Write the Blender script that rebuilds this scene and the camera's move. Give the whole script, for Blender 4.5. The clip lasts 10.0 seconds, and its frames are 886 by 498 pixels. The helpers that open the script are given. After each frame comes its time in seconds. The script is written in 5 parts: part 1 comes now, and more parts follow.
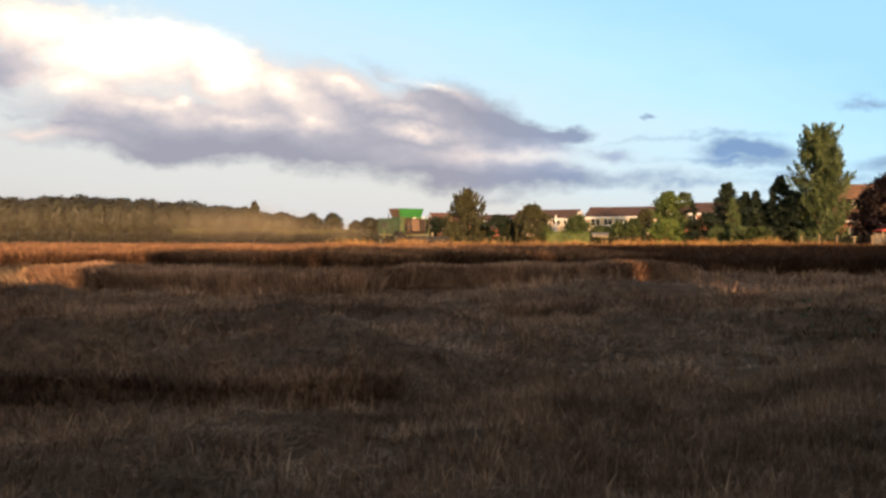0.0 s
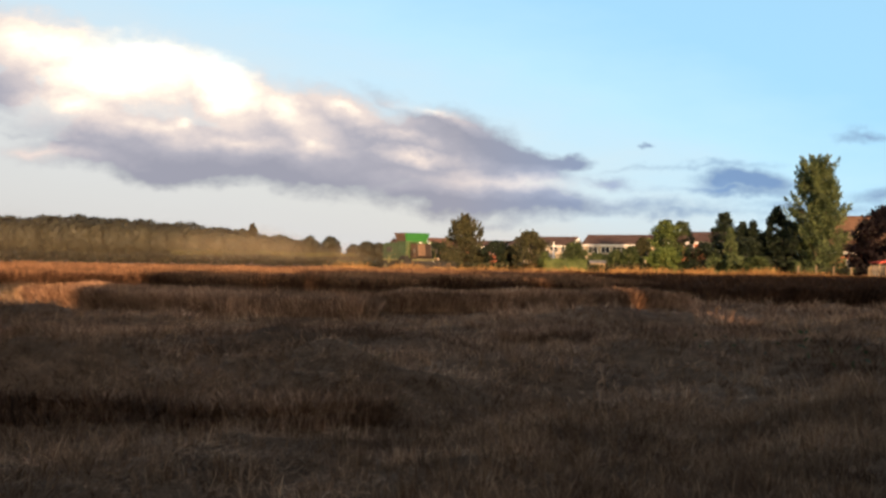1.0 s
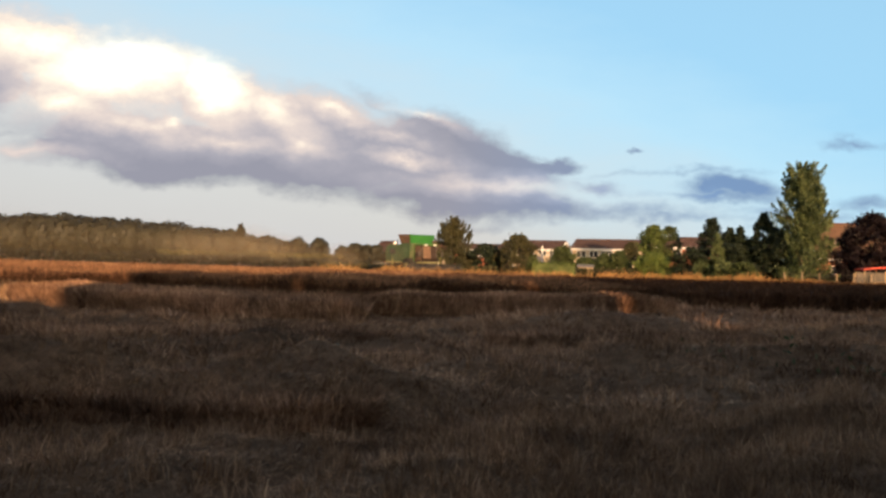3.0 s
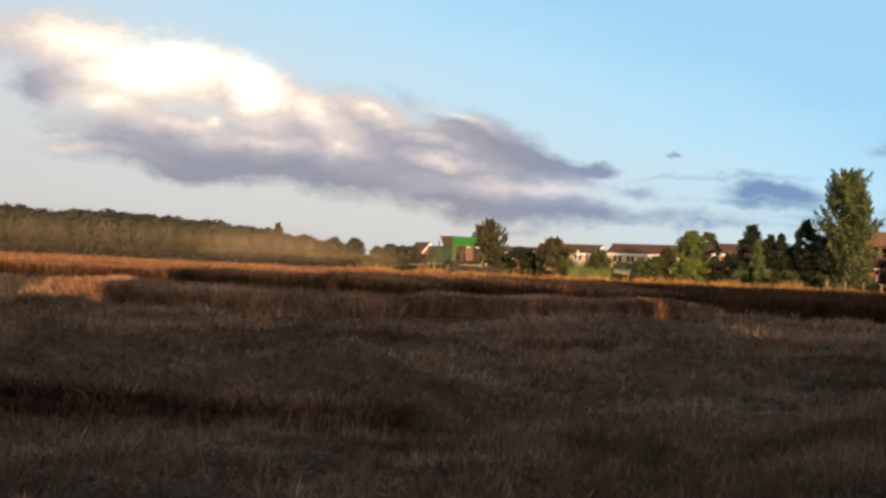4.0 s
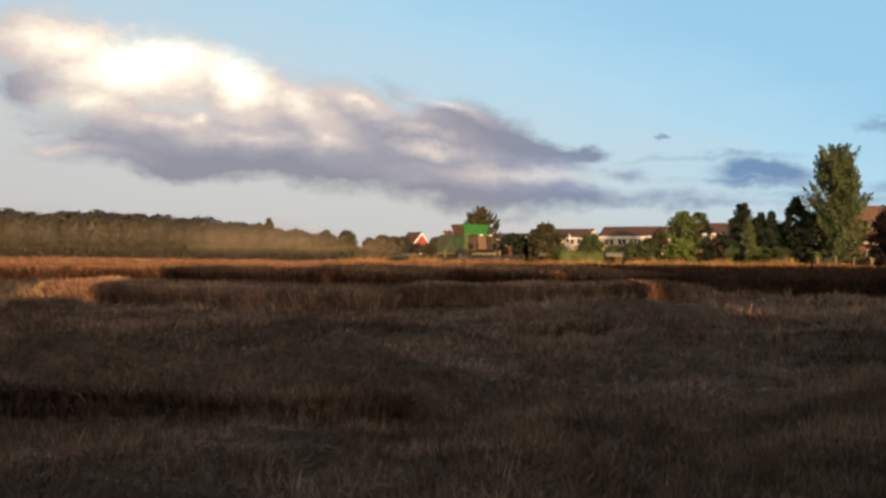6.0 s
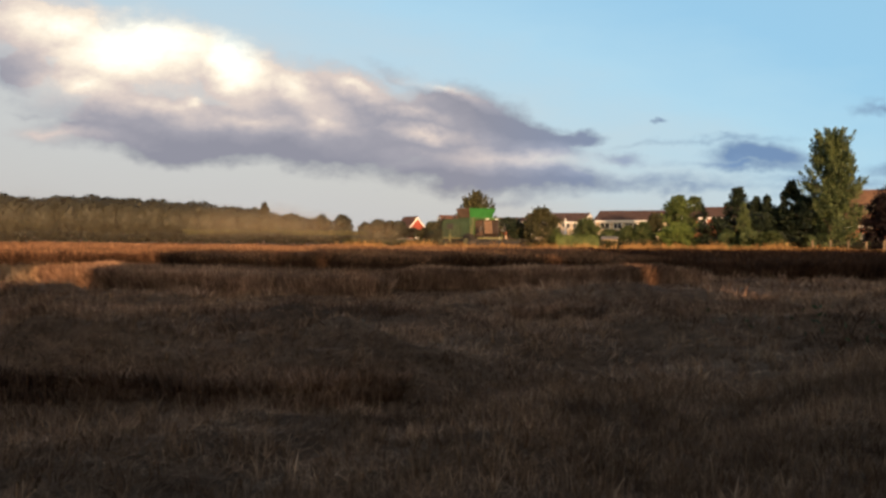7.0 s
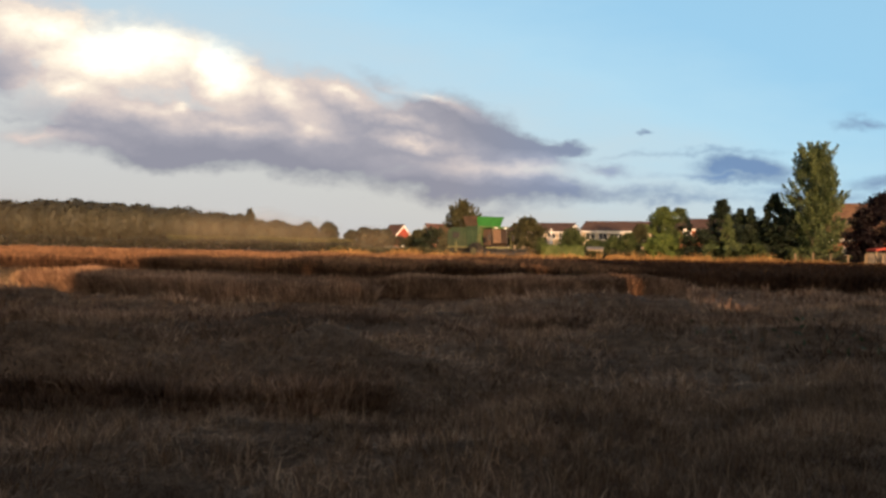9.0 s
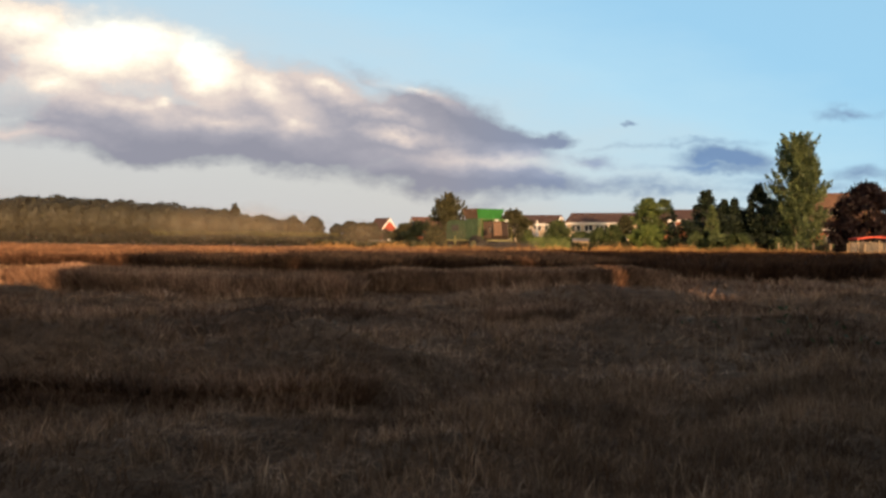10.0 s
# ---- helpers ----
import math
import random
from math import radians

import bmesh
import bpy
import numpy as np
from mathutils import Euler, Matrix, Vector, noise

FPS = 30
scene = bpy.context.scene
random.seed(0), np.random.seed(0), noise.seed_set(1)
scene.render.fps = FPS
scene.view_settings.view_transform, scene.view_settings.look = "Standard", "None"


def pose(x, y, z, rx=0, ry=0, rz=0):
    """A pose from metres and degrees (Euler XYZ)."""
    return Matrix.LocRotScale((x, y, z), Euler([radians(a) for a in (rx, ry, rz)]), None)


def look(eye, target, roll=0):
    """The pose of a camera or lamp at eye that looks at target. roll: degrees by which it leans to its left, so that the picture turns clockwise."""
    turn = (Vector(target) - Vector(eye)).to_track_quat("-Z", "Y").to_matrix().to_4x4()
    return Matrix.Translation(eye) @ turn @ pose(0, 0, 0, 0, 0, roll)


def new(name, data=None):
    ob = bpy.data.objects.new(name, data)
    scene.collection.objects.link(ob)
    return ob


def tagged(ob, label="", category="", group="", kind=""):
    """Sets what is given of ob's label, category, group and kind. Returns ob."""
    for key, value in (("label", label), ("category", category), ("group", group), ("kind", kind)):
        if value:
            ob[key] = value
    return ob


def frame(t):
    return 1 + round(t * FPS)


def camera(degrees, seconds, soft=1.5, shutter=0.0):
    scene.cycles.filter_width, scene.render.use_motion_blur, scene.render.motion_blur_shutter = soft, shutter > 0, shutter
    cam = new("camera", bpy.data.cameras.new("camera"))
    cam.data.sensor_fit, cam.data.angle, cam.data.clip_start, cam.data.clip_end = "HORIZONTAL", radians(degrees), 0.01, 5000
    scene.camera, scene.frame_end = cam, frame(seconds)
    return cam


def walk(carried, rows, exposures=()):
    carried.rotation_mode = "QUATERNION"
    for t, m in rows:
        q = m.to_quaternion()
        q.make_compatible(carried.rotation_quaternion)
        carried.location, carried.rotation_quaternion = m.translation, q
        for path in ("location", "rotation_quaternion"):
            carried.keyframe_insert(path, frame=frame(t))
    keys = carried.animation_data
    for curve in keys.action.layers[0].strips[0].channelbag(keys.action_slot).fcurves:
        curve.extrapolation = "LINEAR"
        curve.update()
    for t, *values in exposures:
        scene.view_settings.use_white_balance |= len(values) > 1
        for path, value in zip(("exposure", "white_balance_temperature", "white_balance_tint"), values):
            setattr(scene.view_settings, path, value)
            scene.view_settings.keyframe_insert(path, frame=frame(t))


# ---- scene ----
# Camera: held by hand at eye height, it only turns.
EYE = (0.0, 0.0, 1.7)
cam = camera(60.2, 10.0, soft=2.8, shutter=0.0)
TURNS = [
    (0.0, 0.00, -1.30, 0.00), (0.5, -0.36, -1.19, -0.89), (1.0, -0.18, 0.59, -0.88), (1.5, -1.65, 0.12, -0.53),
    (2.0, -1.14, 0.31, -1.14), (2.5, -1.18, 1.13, -1.57), (2.7, -1.41, 0.80, -1.52), (3.8, 1.38, 0.79, -2.10), (4.0, 1.57, 0.85, -2.55), (4.5, 2.40, 1.23, -1.83),
    (5.0, 1.51, -0.31, -0.52), (5.5, 1.11, -0.10, -0.60), (5.7, 1.09, 0.06, -0.55), (6.8, 0.73, -0.36, -0.48), (7.0, 0.69, -1.12, -0.43), (7.5, -0.23, -1.54, -0.82),
    (8.0, -0.25, -1.17, -0.70), (8.5, 0.05, -0.42, -0.43), (9.0, -0.36, -0.47, -1.11), (9.5, -0.70, -0.64, -0.68),
    (10.0, -1.40, -0.97, -0.55)]
walk(cam, [(t, pose(*EYE, 90 + pitch, roll, yaw)) for t, yaw, pitch, roll in TURNS],
     exposures=[(0.0, 0.76), (1.0, 0.69), (1.5, 0.63), (2.5, 0.58), (4.5, 0.52), (5.0, 0.46), (7.5, 0.38), (10.0, 0.46)])

# World: a low evening sun behind the camera, a little to its right.
SUN_EL, SUN_AZ = 9.0, 166.0
world = bpy.data.worlds.new("evening")
scene.world = world
world.use_nodes = True
wt = world.node_tree
sky = wt.nodes.new("ShaderNodeTexSky")
sky.sky_type = "NISHITA"
sky.sun_disc = False
sky.sun_elevation, sky.sun_rotation = radians(SUN_EL), radians(SUN_AZ)
sky.altitude, sky.air_density, sky.dust_density, sky.ozone_density = 50, 1.0, 1.6, 0.7
back = wt.nodes["Background"]
back.inputs["Strength"].default_value = 0.15
wt.links.new(sky.outputs[0], back.inputs["Color"])

sun = new("sun", bpy.data.lights.new("sun", "SUN"))
sun.data.energy, sun.data.angle, sun.data.color = 5.0, radians(0.6), (1.0, 0.61, 0.32)
az, el = radians(SUN_AZ), radians(SUN_EL)
SUN_DIR = Vector((math.sin(az) * math.cos(el), math.cos(az) * math.cos(el), math.sin(el)))
sun.matrix_world = look(SUN_DIR * 60, (0, 0, 0))


# ---- materials ----
def mat_base(name, rough=0.8, metal=0.0):
    m = bpy.data.materials.new(name)
    m.use_nodes = True
    b = m.node_tree.nodes["Principled BSDF"]
    b.inputs["Roughness"].default_value, b.inputs["Metallic"].default_value = rough, metal
    b.inputs["Specular IOR Level"].default_value = 0.3
    return m, m.node_tree, b


def ramp(nt, stops, fac):
    r = nt.nodes.new("ShaderNodeValToRGB")
    while len(r.color_ramp.elements) < len(stops):
        r.color_ramp.elements.new(0.5)
    for e, (p, c) in zip(r.color_ramp.elements, stops):
        e.position, e.color = p, (*c, 1)
    nt.links.new(fac, r.inputs[0])
    return r.outputs[0]


def noisy(nt, scale, detail=4.0, rough=0.6, stretch=(1, 1, 1), coords="Object"):
    tc = nt.nodes.new("ShaderNodeTexCoord")
    mp = nt.nodes.new("ShaderNodeMapping")
    mp.inputs["Scale"].default_value = stretch
    n = nt.nodes.new("ShaderNodeTexNoise")
    n.inputs["Scale"].default_value, n.inputs["Detail"].default_value, n.inputs["Roughness"].default_value = scale, detail, rough
    nt.links.new(tc.outputs[coords], mp.inputs[0])
    nt.links.new(mp.outputs[0], n.inputs["Vector"])
    return n.outputs[0]


def mixed(nt, a, b, fac, kind="MULTIPLY"):
    x = nt.nodes.new("ShaderNodeMix")
    x.data_type, x.blend_type = "RGBA", kind
    for sock, v in ((x.inputs[0], fac), (x.inputs[6], a), (x.inputs[7], b)):
        if isinstance(v, (int, float)):
            sock.default_value = v
        elif isinstance(v, tuple):
            sock.default_value = (*v, 1)
        else:
            nt.links.new(v, sock)
    return x.outputs[2]


def bumped(nt, b, height, strength=0.4, dist=0.02):
    bp = nt.nodes.new("ShaderNodeBump")
    bp.inputs["Strength"].default_value, bp.inputs["Distance"].default_value = strength, dist
    nt.links.new(height, bp.inputs["Height"])
    nt.links.new(bp.outputs[0], b.inputs["Normal"])


def worn(name, dark, light, scale, rough=0.8, metal=0.0, stretch=(1, 1, 1), fine=8.0, bump=0.3, dist=0.01):
    """Two scales of variation between two colours, with a fine relief."""
    m, nt, b = mat_base(name, rough, metal)
    big, small = noisy(nt, scale, 3.0, 0.6, stretch), noisy(nt, scale * fine, 4.0, 0.65, stretch)
    c = ramp(nt, [(0.3, dark), (0.72, light)], big)
    g = ramp(nt, [(0.25, (0.72, 0.72, 0.72)), (0.75, (1.18, 1.18, 1.18))], small)
    nt.links.new(mixed(nt, c, g, 1.0), b.inputs["Base Color"])
    bumped(nt, b, small, bump, dist)
    return m


def leafy(name, dark, light, rough=0.55):
    """Leaves: each its own tone, each clump a little apart, some light through them."""
    m, nt, b = mat_base(name, rough)
    geo = nt.nodes.new("ShaderNodeNewGeometry")
    c = ramp(nt, [(0.0, dark), (0.6, tuple((p + q) / 2 for p, q in zip(dark, light))), (1.0, light)], geo.outputs["Random Per Island"])
    big = ramp(nt, [(0.3, (0.7, 0.72, 0.7)), (0.7, (1.2, 1.15, 1.0))], noisy(nt, 0.9, 3.0))
    col = mixed(nt, c, big, 1.0)
    nt.links.new(col, b.inputs["Base Color"])
    tr = nt.nodes.new("ShaderNodeBsdfTranslucent")
    nt.links.new(col, tr.inputs[0])
    mx = nt.nodes.new("ShaderNodeMixShader")
    mx.inputs[0].default_value = 0.2
    nt.links.new(b.outputs[0], mx.inputs[1])
    nt.links.new(tr.outputs[0], mx.inputs[2])
    nt.links.new(mx.outputs[0], nt.nodes["Material Output"].inputs[0])
    return m


def straw(name, dark, light):
    """Dry stems: a tone for each, patches over the field."""
    m, nt, b = mat_base(name, 0.85)
    b.inputs["Specular IOR Level"].default_value = 0.08
    geo = nt.nodes.new("ShaderNodeNewGeometry")
    c = ramp(nt, [(0.0, dark), (0.75, tuple((p + q) / 2 for p, q in zip(dark, light))), (1.0, light)], geo.outputs["Random Per Island"])
    patch = ramp(nt, [(0.38, (0.46, 0.43, 0.41)), (0.62, (1.3, 1.25, 1.18))], noisy(nt, 0.45, 5.0, 0.62, (0.55, 1.4, 1)))
    clump = ramp(nt, [(0.36, (0.6, 0.57, 0.55)), (0.64, (1.2, 1.18, 1.14))], noisy(nt, 2.1, 4.0, 0.65, (0.7, 1.2, 1)))
    nt.links.new(mixed(nt, mixed(nt, c, patch, 1.0), clump, 1.0), b.inputs["Base Color"])
    return m


def soil_material():
    m, nt, b = mat_base("field_litter", 0.95)
    b.inputs["Specular IOR Level"].default_value = 0.05
    big = ramp(nt, [(0.3, (0.13, 0.08, 0.055)), (0.7, (0.28, 0.172, 0.112))], noisy(nt, 0.35, 5.0, 0.62))
    mid = ramp(nt, [(0.3, (0.55, 0.55, 0.55)), (0.7, (1.3, 1.27, 1.2))], noisy(nt, 3.0, 5.0, 0.7, (1, 2.2, 1)))
    fine_n = noisy(nt, 26.0, 4.0, 0.7, (1, 2.5, 1))
    fine = ramp(nt, [(0.3, (0.6, 0.6, 0.6)), (0.72, (1.35, 1.3, 1.2))], fine_n)
    nt.links.new(mixed(nt, mixed(nt, big, mid, 1.0), fine, 1.0), b.inputs["Base Color"])
    bumped(nt, b, fine_n, 0.8, 0.04)
    return m


M_SOIL = soil_material()
M_STRAW = straw("straw", (0.20, 0.115, 0.074), (0.60, 0.385, 0.25))
M_STUB = straw("stubble_stem", (0.20, 0.114, 0.072), (0.62, 0.41, 0.27))
M_CROP = straw("ripe_crop", (0.17, 0.096, 0.058), (0.40, 0.226, 0.132))
# Darker than the ripe heads: dark stem bases, plus the face's shade in colour.
M_SHADESTEM = straw("shaded_crop_stem", (0.045, 0.025, 0.017), (0.14, 0.079, 0.05))
M_LODGED = straw("lodged_crop", (0.18, 0.103, 0.068), (0.47, 0.295, 0.20))
# Copy of the crop heads, darkened in colour for the right block's shade.
M_SHADEHEADS = straw("shaded_crop_heads", (0.042, 0.022, 0.014), (0.12, 0.064, 0.037))
M_TUFT = straw("dry_tuft", (0.19, 0.109, 0.074), (0.55, 0.355, 0.245))
M_SUNSTRAW = straw("sun_patch_straw", (0.42, 0.26, 0.15), (0.80, 0.56, 0.34))
M_MARGIN = straw("dry_grass", (0.3, 0.165, 0.065), (0.56, 0.36, 0.16))
M_WEED = leafy("weed_leaf", (0.035, 0.05, 0.018), (0.085, 0.1, 0.04))
M_OLIVE = leafy("olive_leaf", (0.04, 0.042, 0.019), (0.1, 0.092, 0.044))
M_GREEN = leafy("green_leaf", (0.036, 0.055, 0.018), (0.105, 0.128, 0.046))
M_BRIGHT = leafy("bright_leaf", (0.065, 0.1, 0.02), (0.19, 0.24, 0.065))
M_POPLAR = leafy("poplar_leaf", (0.045, 0.07, 0.026), (0.15, 0.18, 0.08))
M_LIME = leafy("light_leaf", (0.05, 0.076, 0.02), (0.15, 0.19, 0.055))
M_DARK = leafy("dark_needles", (0.011, 0.019, 0.011), (0.038, 0.052, 0.026))
M_COPPER = leafy("copper_leaf", (0.009, 0.005, 0.0065), (0.024, 0.012, 0.015))
M_WOODS = leafy("wood_leaf", (0.032, 0.031, 0.021), (0.049, 0.047, 0.031))
M_BRIGHT_DULL = leafy("dull_leaf", (0.06, 0.06, 0.02), (0.13, 0.12, 0.045))
M_HEDGE = leafy("hedge_leaf", (0.03, 0.04, 0.015), (0.09, 0.11, 0.04))
M_BARK = worn("bark", (0.06, 0.045, 0.032), (0.17, 0.13, 0.09), 2.0, 0.95, 0, (1, 1, 0.2), bump=0.8, dist=0.03)
M_BRICK = worn("red_brick", (0.26, 0.085, 0.045), (0.38, 0.15, 0.085), 1.2, 0.9)
M_CREAM = worn("cream_render", (0.36, 0.28, 0.20), (0.49, 0.39, 0.29), 0.7, 0.85)
M_TILE = worn("roof_tile", (0.055, 0.032, 0.028), (0.11, 0.066, 0.056), 1.5, 0.9, 0, (1, 1, 1))
M_REDHUNG = worn("red_hung_tile", (0.24, 0.045, 0.03), (0.34, 0.075, 0.05), 1.2, 0.85)
M_REDTILE = worn("red_roof_tile", (0.085, 0.042, 0.033), (0.135, 0.07, 0.054), 1.5, 0.9)
M_BROWNTILE = worn("brown_roof_tile", (0.10, 0.055, 0.035), (0.17, 0.095, 0.06), 1.2, 0.9)
M_WHITE = worn("white_paint", (0.70, 0.70, 0.68), (0.82, 0.81, 0.79), 1.5, 0.5)
M_POST = worn("weathered_post", (0.22, 0.16, 0.10), (0.40, 0.30, 0.19), 3.0, 0.9, 0, (1, 1, 0.15))
M_SHED = worn("grey_felt", (0.13, 0.125, 0.12), (0.21, 0.20, 0.19), 2.0, 0.9)
M_GREENPAINT = worn("green_paint", (0.024, 0.125, 0.026), (0.04, 0.175, 0.042), 1.2, 0.42, bump=0.05)
M_DUSTGREEN = worn("dusty_green_paint", (0.055, 0.092, 0.04), (0.098, 0.138, 0.066), 1.0, 0.7, bump=0.08)
M_GREENPAINT_DULL = worn("faded_green_paint", (0.06, 0.15, 0.03), (0.10, 0.22, 0.05), 1.2, 0.55, bump=0.06)
M_RUST = worn("dusty_hopper", (0.13, 0.08, 0.05), (0.22, 0.13, 0.085), 1.2, 0.8)
M_YELLOW = worn("yellow_paint", (0.25, 0.24, 0.08), (0.36, 0.33, 0.13), 2.0, 0.5)
M_RIM = worn("dusty_rim", (0.13, 0.12, 0.06), (0.2, 0.18, 0.09), 2.0, 0.7)
M_RUBBER = worn("tyre_rubber", (0.02, 0.019, 0.017), (0.06, 0.05, 0.04), 4.0, 0.9)
M_STEEL = worn("dark_steel", (0.05, 0.045, 0.04), (0.12, 0.10, 0.085), 3.0, 0.6, 0.5)
M_REDSHEET = worn("red_sheet", (0.45, 0.04, 0.02), (0.62, 0.08, 0.035), 1.5, 0.55)
M_CARWHITE = worn("car_paint", (0.68, 0.67, 0.65), (0.76, 0.75, 0.73), 1.0, 0.3)


def glass_material(name, tint, rough=0.06):
    """Glass before a dark room; dust dulls it where rough."""
    m, nt, b = mat_base(name, rough)
    b.inputs["Base Color"].default_value = (*tint, 1)
    b.inputs["Specular IOR Level"].default_value = 0.6 if rough < 0.2 else 0.2
    c = ramp(nt, [(0.3, tint), (0.7, tuple(min(1, v * 1.8) for v in tint))], noisy(nt, 2.0))
    nt.links.new(c, b.inputs["Base Color"])
    return m


M_GLASS = glass_material("window_glass", (0.03, 0.03, 0.035))
M_CABGLASS = glass_material("cab_glass", (0.028, 0.018, 0.013), 0.35)


def dust_material(name, most, patchy, tone):
    """Thin dust that fades out towards the rim of its puff."""
    m = bpy.data.materials.new(name)
    m.use_nodes = True
    nt = m.node_tree
    nt.nodes.remove(nt.nodes["Principled BSDF"])
    tc = nt.nodes.new("ShaderNodeTexCoord")
    sep = nt.nodes.new("ShaderNodeSeparateXYZ")
    nt.links.new(tc.outputs["Object"], sep.inputs[0])
    cmb = nt.nodes.new("ShaderNodeCombineXYZ")
    nt.links.new(sep.outputs[0], cmb.inputs[0])
    nt.links.new(sep.outputs[2], cmb.inputs[1])
    ln = nt.nodes.new("ShaderNodeVectorMath")
    ln.operation = "LENGTH"
    nt.links.new(cmb.outputs[0], ln.inputs[0])
    n = noisy(nt, 1.8, 4.0, 0.6)
    ad = nt.nodes.new("ShaderNodeMath")
    ad.operation = "MULTIPLY_ADD"
    nt.links.new(n, ad.inputs[0])
    ad.inputs[1].default_value = patchy
    nt.links.new(ln.outputs["Value"], ad.inputs[2])
    mr = nt.nodes.new("ShaderNodeMapRange")
    mr.interpolation_type = "SMOOTHSTEP"
    mr.inputs["From Min"].default_value, mr.inputs["From Max"].default_value = patchy * 0.45, 0.9 + patchy * 0.5
    mr.inputs["To Min"].default_value, mr.inputs["To Max"].default_value = most, 0.0
    nt.links.new(ad.outputs[0], mr.inputs["Value"])
    d = nt.nodes.new("ShaderNodeBsdfDiffuse")
    d.inputs[0].default_value = (*tone, 1)
    tl = nt.nodes.new("ShaderNodeBsdfTranslucent")
    tl.inputs[0].default_value = (*tone, 1)
    both = nt.nodes.new("ShaderNodeMixShader")
    nt.links.new(d.outputs[0], both.inputs[1])
    nt.links.new(tl.outputs[0], both.inputs[2])
    tp = nt.nodes.new("ShaderNodeBsdfTransparent")
    mx = nt.nodes.new("ShaderNodeMixShader")
    nt.links.new(mr.outputs[0], mx.inputs[0])
    nt.links.new(tp.outputs[0], mx.inputs[1])
    nt.links.new(both.outputs[0], mx.inputs[2])
    nt.links.new(mx.outputs[0], nt.nodes["Material Output"].inputs[0])
    return m


M_DUST = dust_material("harvest_dust", 0.34, 0.4, (0.40, 0.315, 0.21))
M_HAZE = dust_material("dust_haze", 0.20, 0.2, (0.25, 0.205, 0.145))


def cloud_material():
    """Evening clouds on the far backdrop: soft masses in tangents of bearing and height."""
    m = bpy.data.materials.new("evening_clouds")
    m.use_nodes = True
    nt = m.node_tree
    nt.nodes.remove(nt.nodes["Principled BSDF"])
    L = nt.links.new

    def math_node(op, a, b=None, c=None, clamp=False):
        x = nt.nodes.new("ShaderNodeMath")
        x.operation, x.use_clamp = op, clamp
        for sock, v in zip(x.inputs, (a, b, c)):
            if v is None:
                continue
            if isinstance(v, (int, float)):
                sock.default_value = v
            else:
                L(v, sock)
        return x.outputs[0]

    tc = nt.nodes.new("ShaderNodeTexCoord")
    sep = nt.nodes.new("ShaderNodeSeparateXYZ")
    L(tc.outputs["Object"], sep.inputs[0])
    u = math_node("DIVIDE", sep.outputs[0], sep.outputs[1])
    v = math_node("DIVIDE", sep.outputs[2], sep.outputs[1])
    flat = nt.nodes.new("ShaderNodeCombineXYZ")
    L(u, flat.inputs[0])
    L(v, flat.inputs[1])

    def fbm(scale, detail, stretch, rough=0.6, shift=0.0):
        mp = nt.nodes.new("ShaderNodeMapping")
        mp.inputs["Scale"].default_value = stretch
        mp.inputs["Location"].default_value = (shift, shift * 0.7, shift * 1.3)
        n = nt.nodes.new("ShaderNodeTexNoise")
        n.inputs["Scale"].default_value, n.inputs["Detail"].default_value, n.inputs["Roughness"].default_value = scale, detail, rough
        L(flat.outputs[0], mp.inputs[0])
        L(mp.outputs[0], n.inputs["Vector"])
        return n

    warp = fbm(9.0, 5.0, (1, 1.6, 1), 0.62)
    sub = nt.nodes.new("ShaderNodeVectorMath")
    sub.operation = "MULTIPLY_ADD"
    L(warp.outputs["Color"], sub.inputs[0])
    sub.inputs[1].default_value = (0.09, 0.06, 0.0)
    off = nt.nodes.new("ShaderNodeVectorMath")
    off.operation = "SUBTRACT"
    L(flat.outputs[0], off.inputs[0])
    off.inputs[1].default_value = (0.045, 0.03, 0.0)
    L(off.outputs[0], sub.inputs[2])
    bent = sub.outputs[0]

    def blobs(rows, base):
        total = None
        for cu, cv, ru, rv, tilt, amp in rows:
            a = nt.nodes.new("ShaderNodeMapping")
            a.vector_type = "TEXTURE"
            a.inputs["Location"].default_value = (cu, cv, 0)
            a.inputs["Rotation"].default_value = (0, 0, radians(tilt))
            a.inputs["Scale"].default_value = (ru, rv, 1)
            L(base, a.inputs[0])
            ln = nt.nodes.new("ShaderNodeVectorMath")
            ln.operation = "LENGTH"
            L(a.outputs[0], ln.inputs[0])
            d = math_node("MULTIPLY", math_node("SUBTRACT", 1.25, ln.outputs["Value"]), amp)
            total = d if total is None else math_node("SMOOTH_MAX", total, d, 0.12)
        return total

    mass = math_node("SMOOTH_MAX", blobs(CLOUD_BANK, bent), blobs(CLOUD_WISPS, bent), 0.12)
    fine = fbm(13.0, 10.0, (1, 1.6, 1), 0.68, 3.0).outputs[0]
    wisp = fbm(7.0, 6.0, (1, 3.2, 1), 0.6, 8.0).outputs[0]
    body = math_node("MULTIPLY_ADD", math_node("SUBTRACT", fine, 0.5), 0.8, mass)
    alpha = nt.nodes.new("ShaderNodeMapRange")
    alpha.interpolation_type = "SMOOTHSTEP"
    alpha.inputs["From Min"].default_value, alpha.inputs["From Max"].default_value = 0.0, 0.62
    L(body, alpha.inputs["Value"])
    thin = nt.nodes.new("ShaderNodeMapRange")
    thin.inputs["From Min"].default_value, thin.inputs["From Max"].default_value = 0.75, 0.1
    L(body, thin.inputs["Value"])
    light = blobs(CLOUD_LIGHT, bent)
    lit = math_node("MULTIPLY_ADD", math_node("SUBTRACT", fine, 0.5), 0.9, light)
    lit = math_node("MULTIPLY_ADD", math_node("SUBTRACT", wisp, 0.5), 0.5, lit)
    lit = math_node("MULTIPLY_ADD", thin.outputs[0], 0.10, lit)
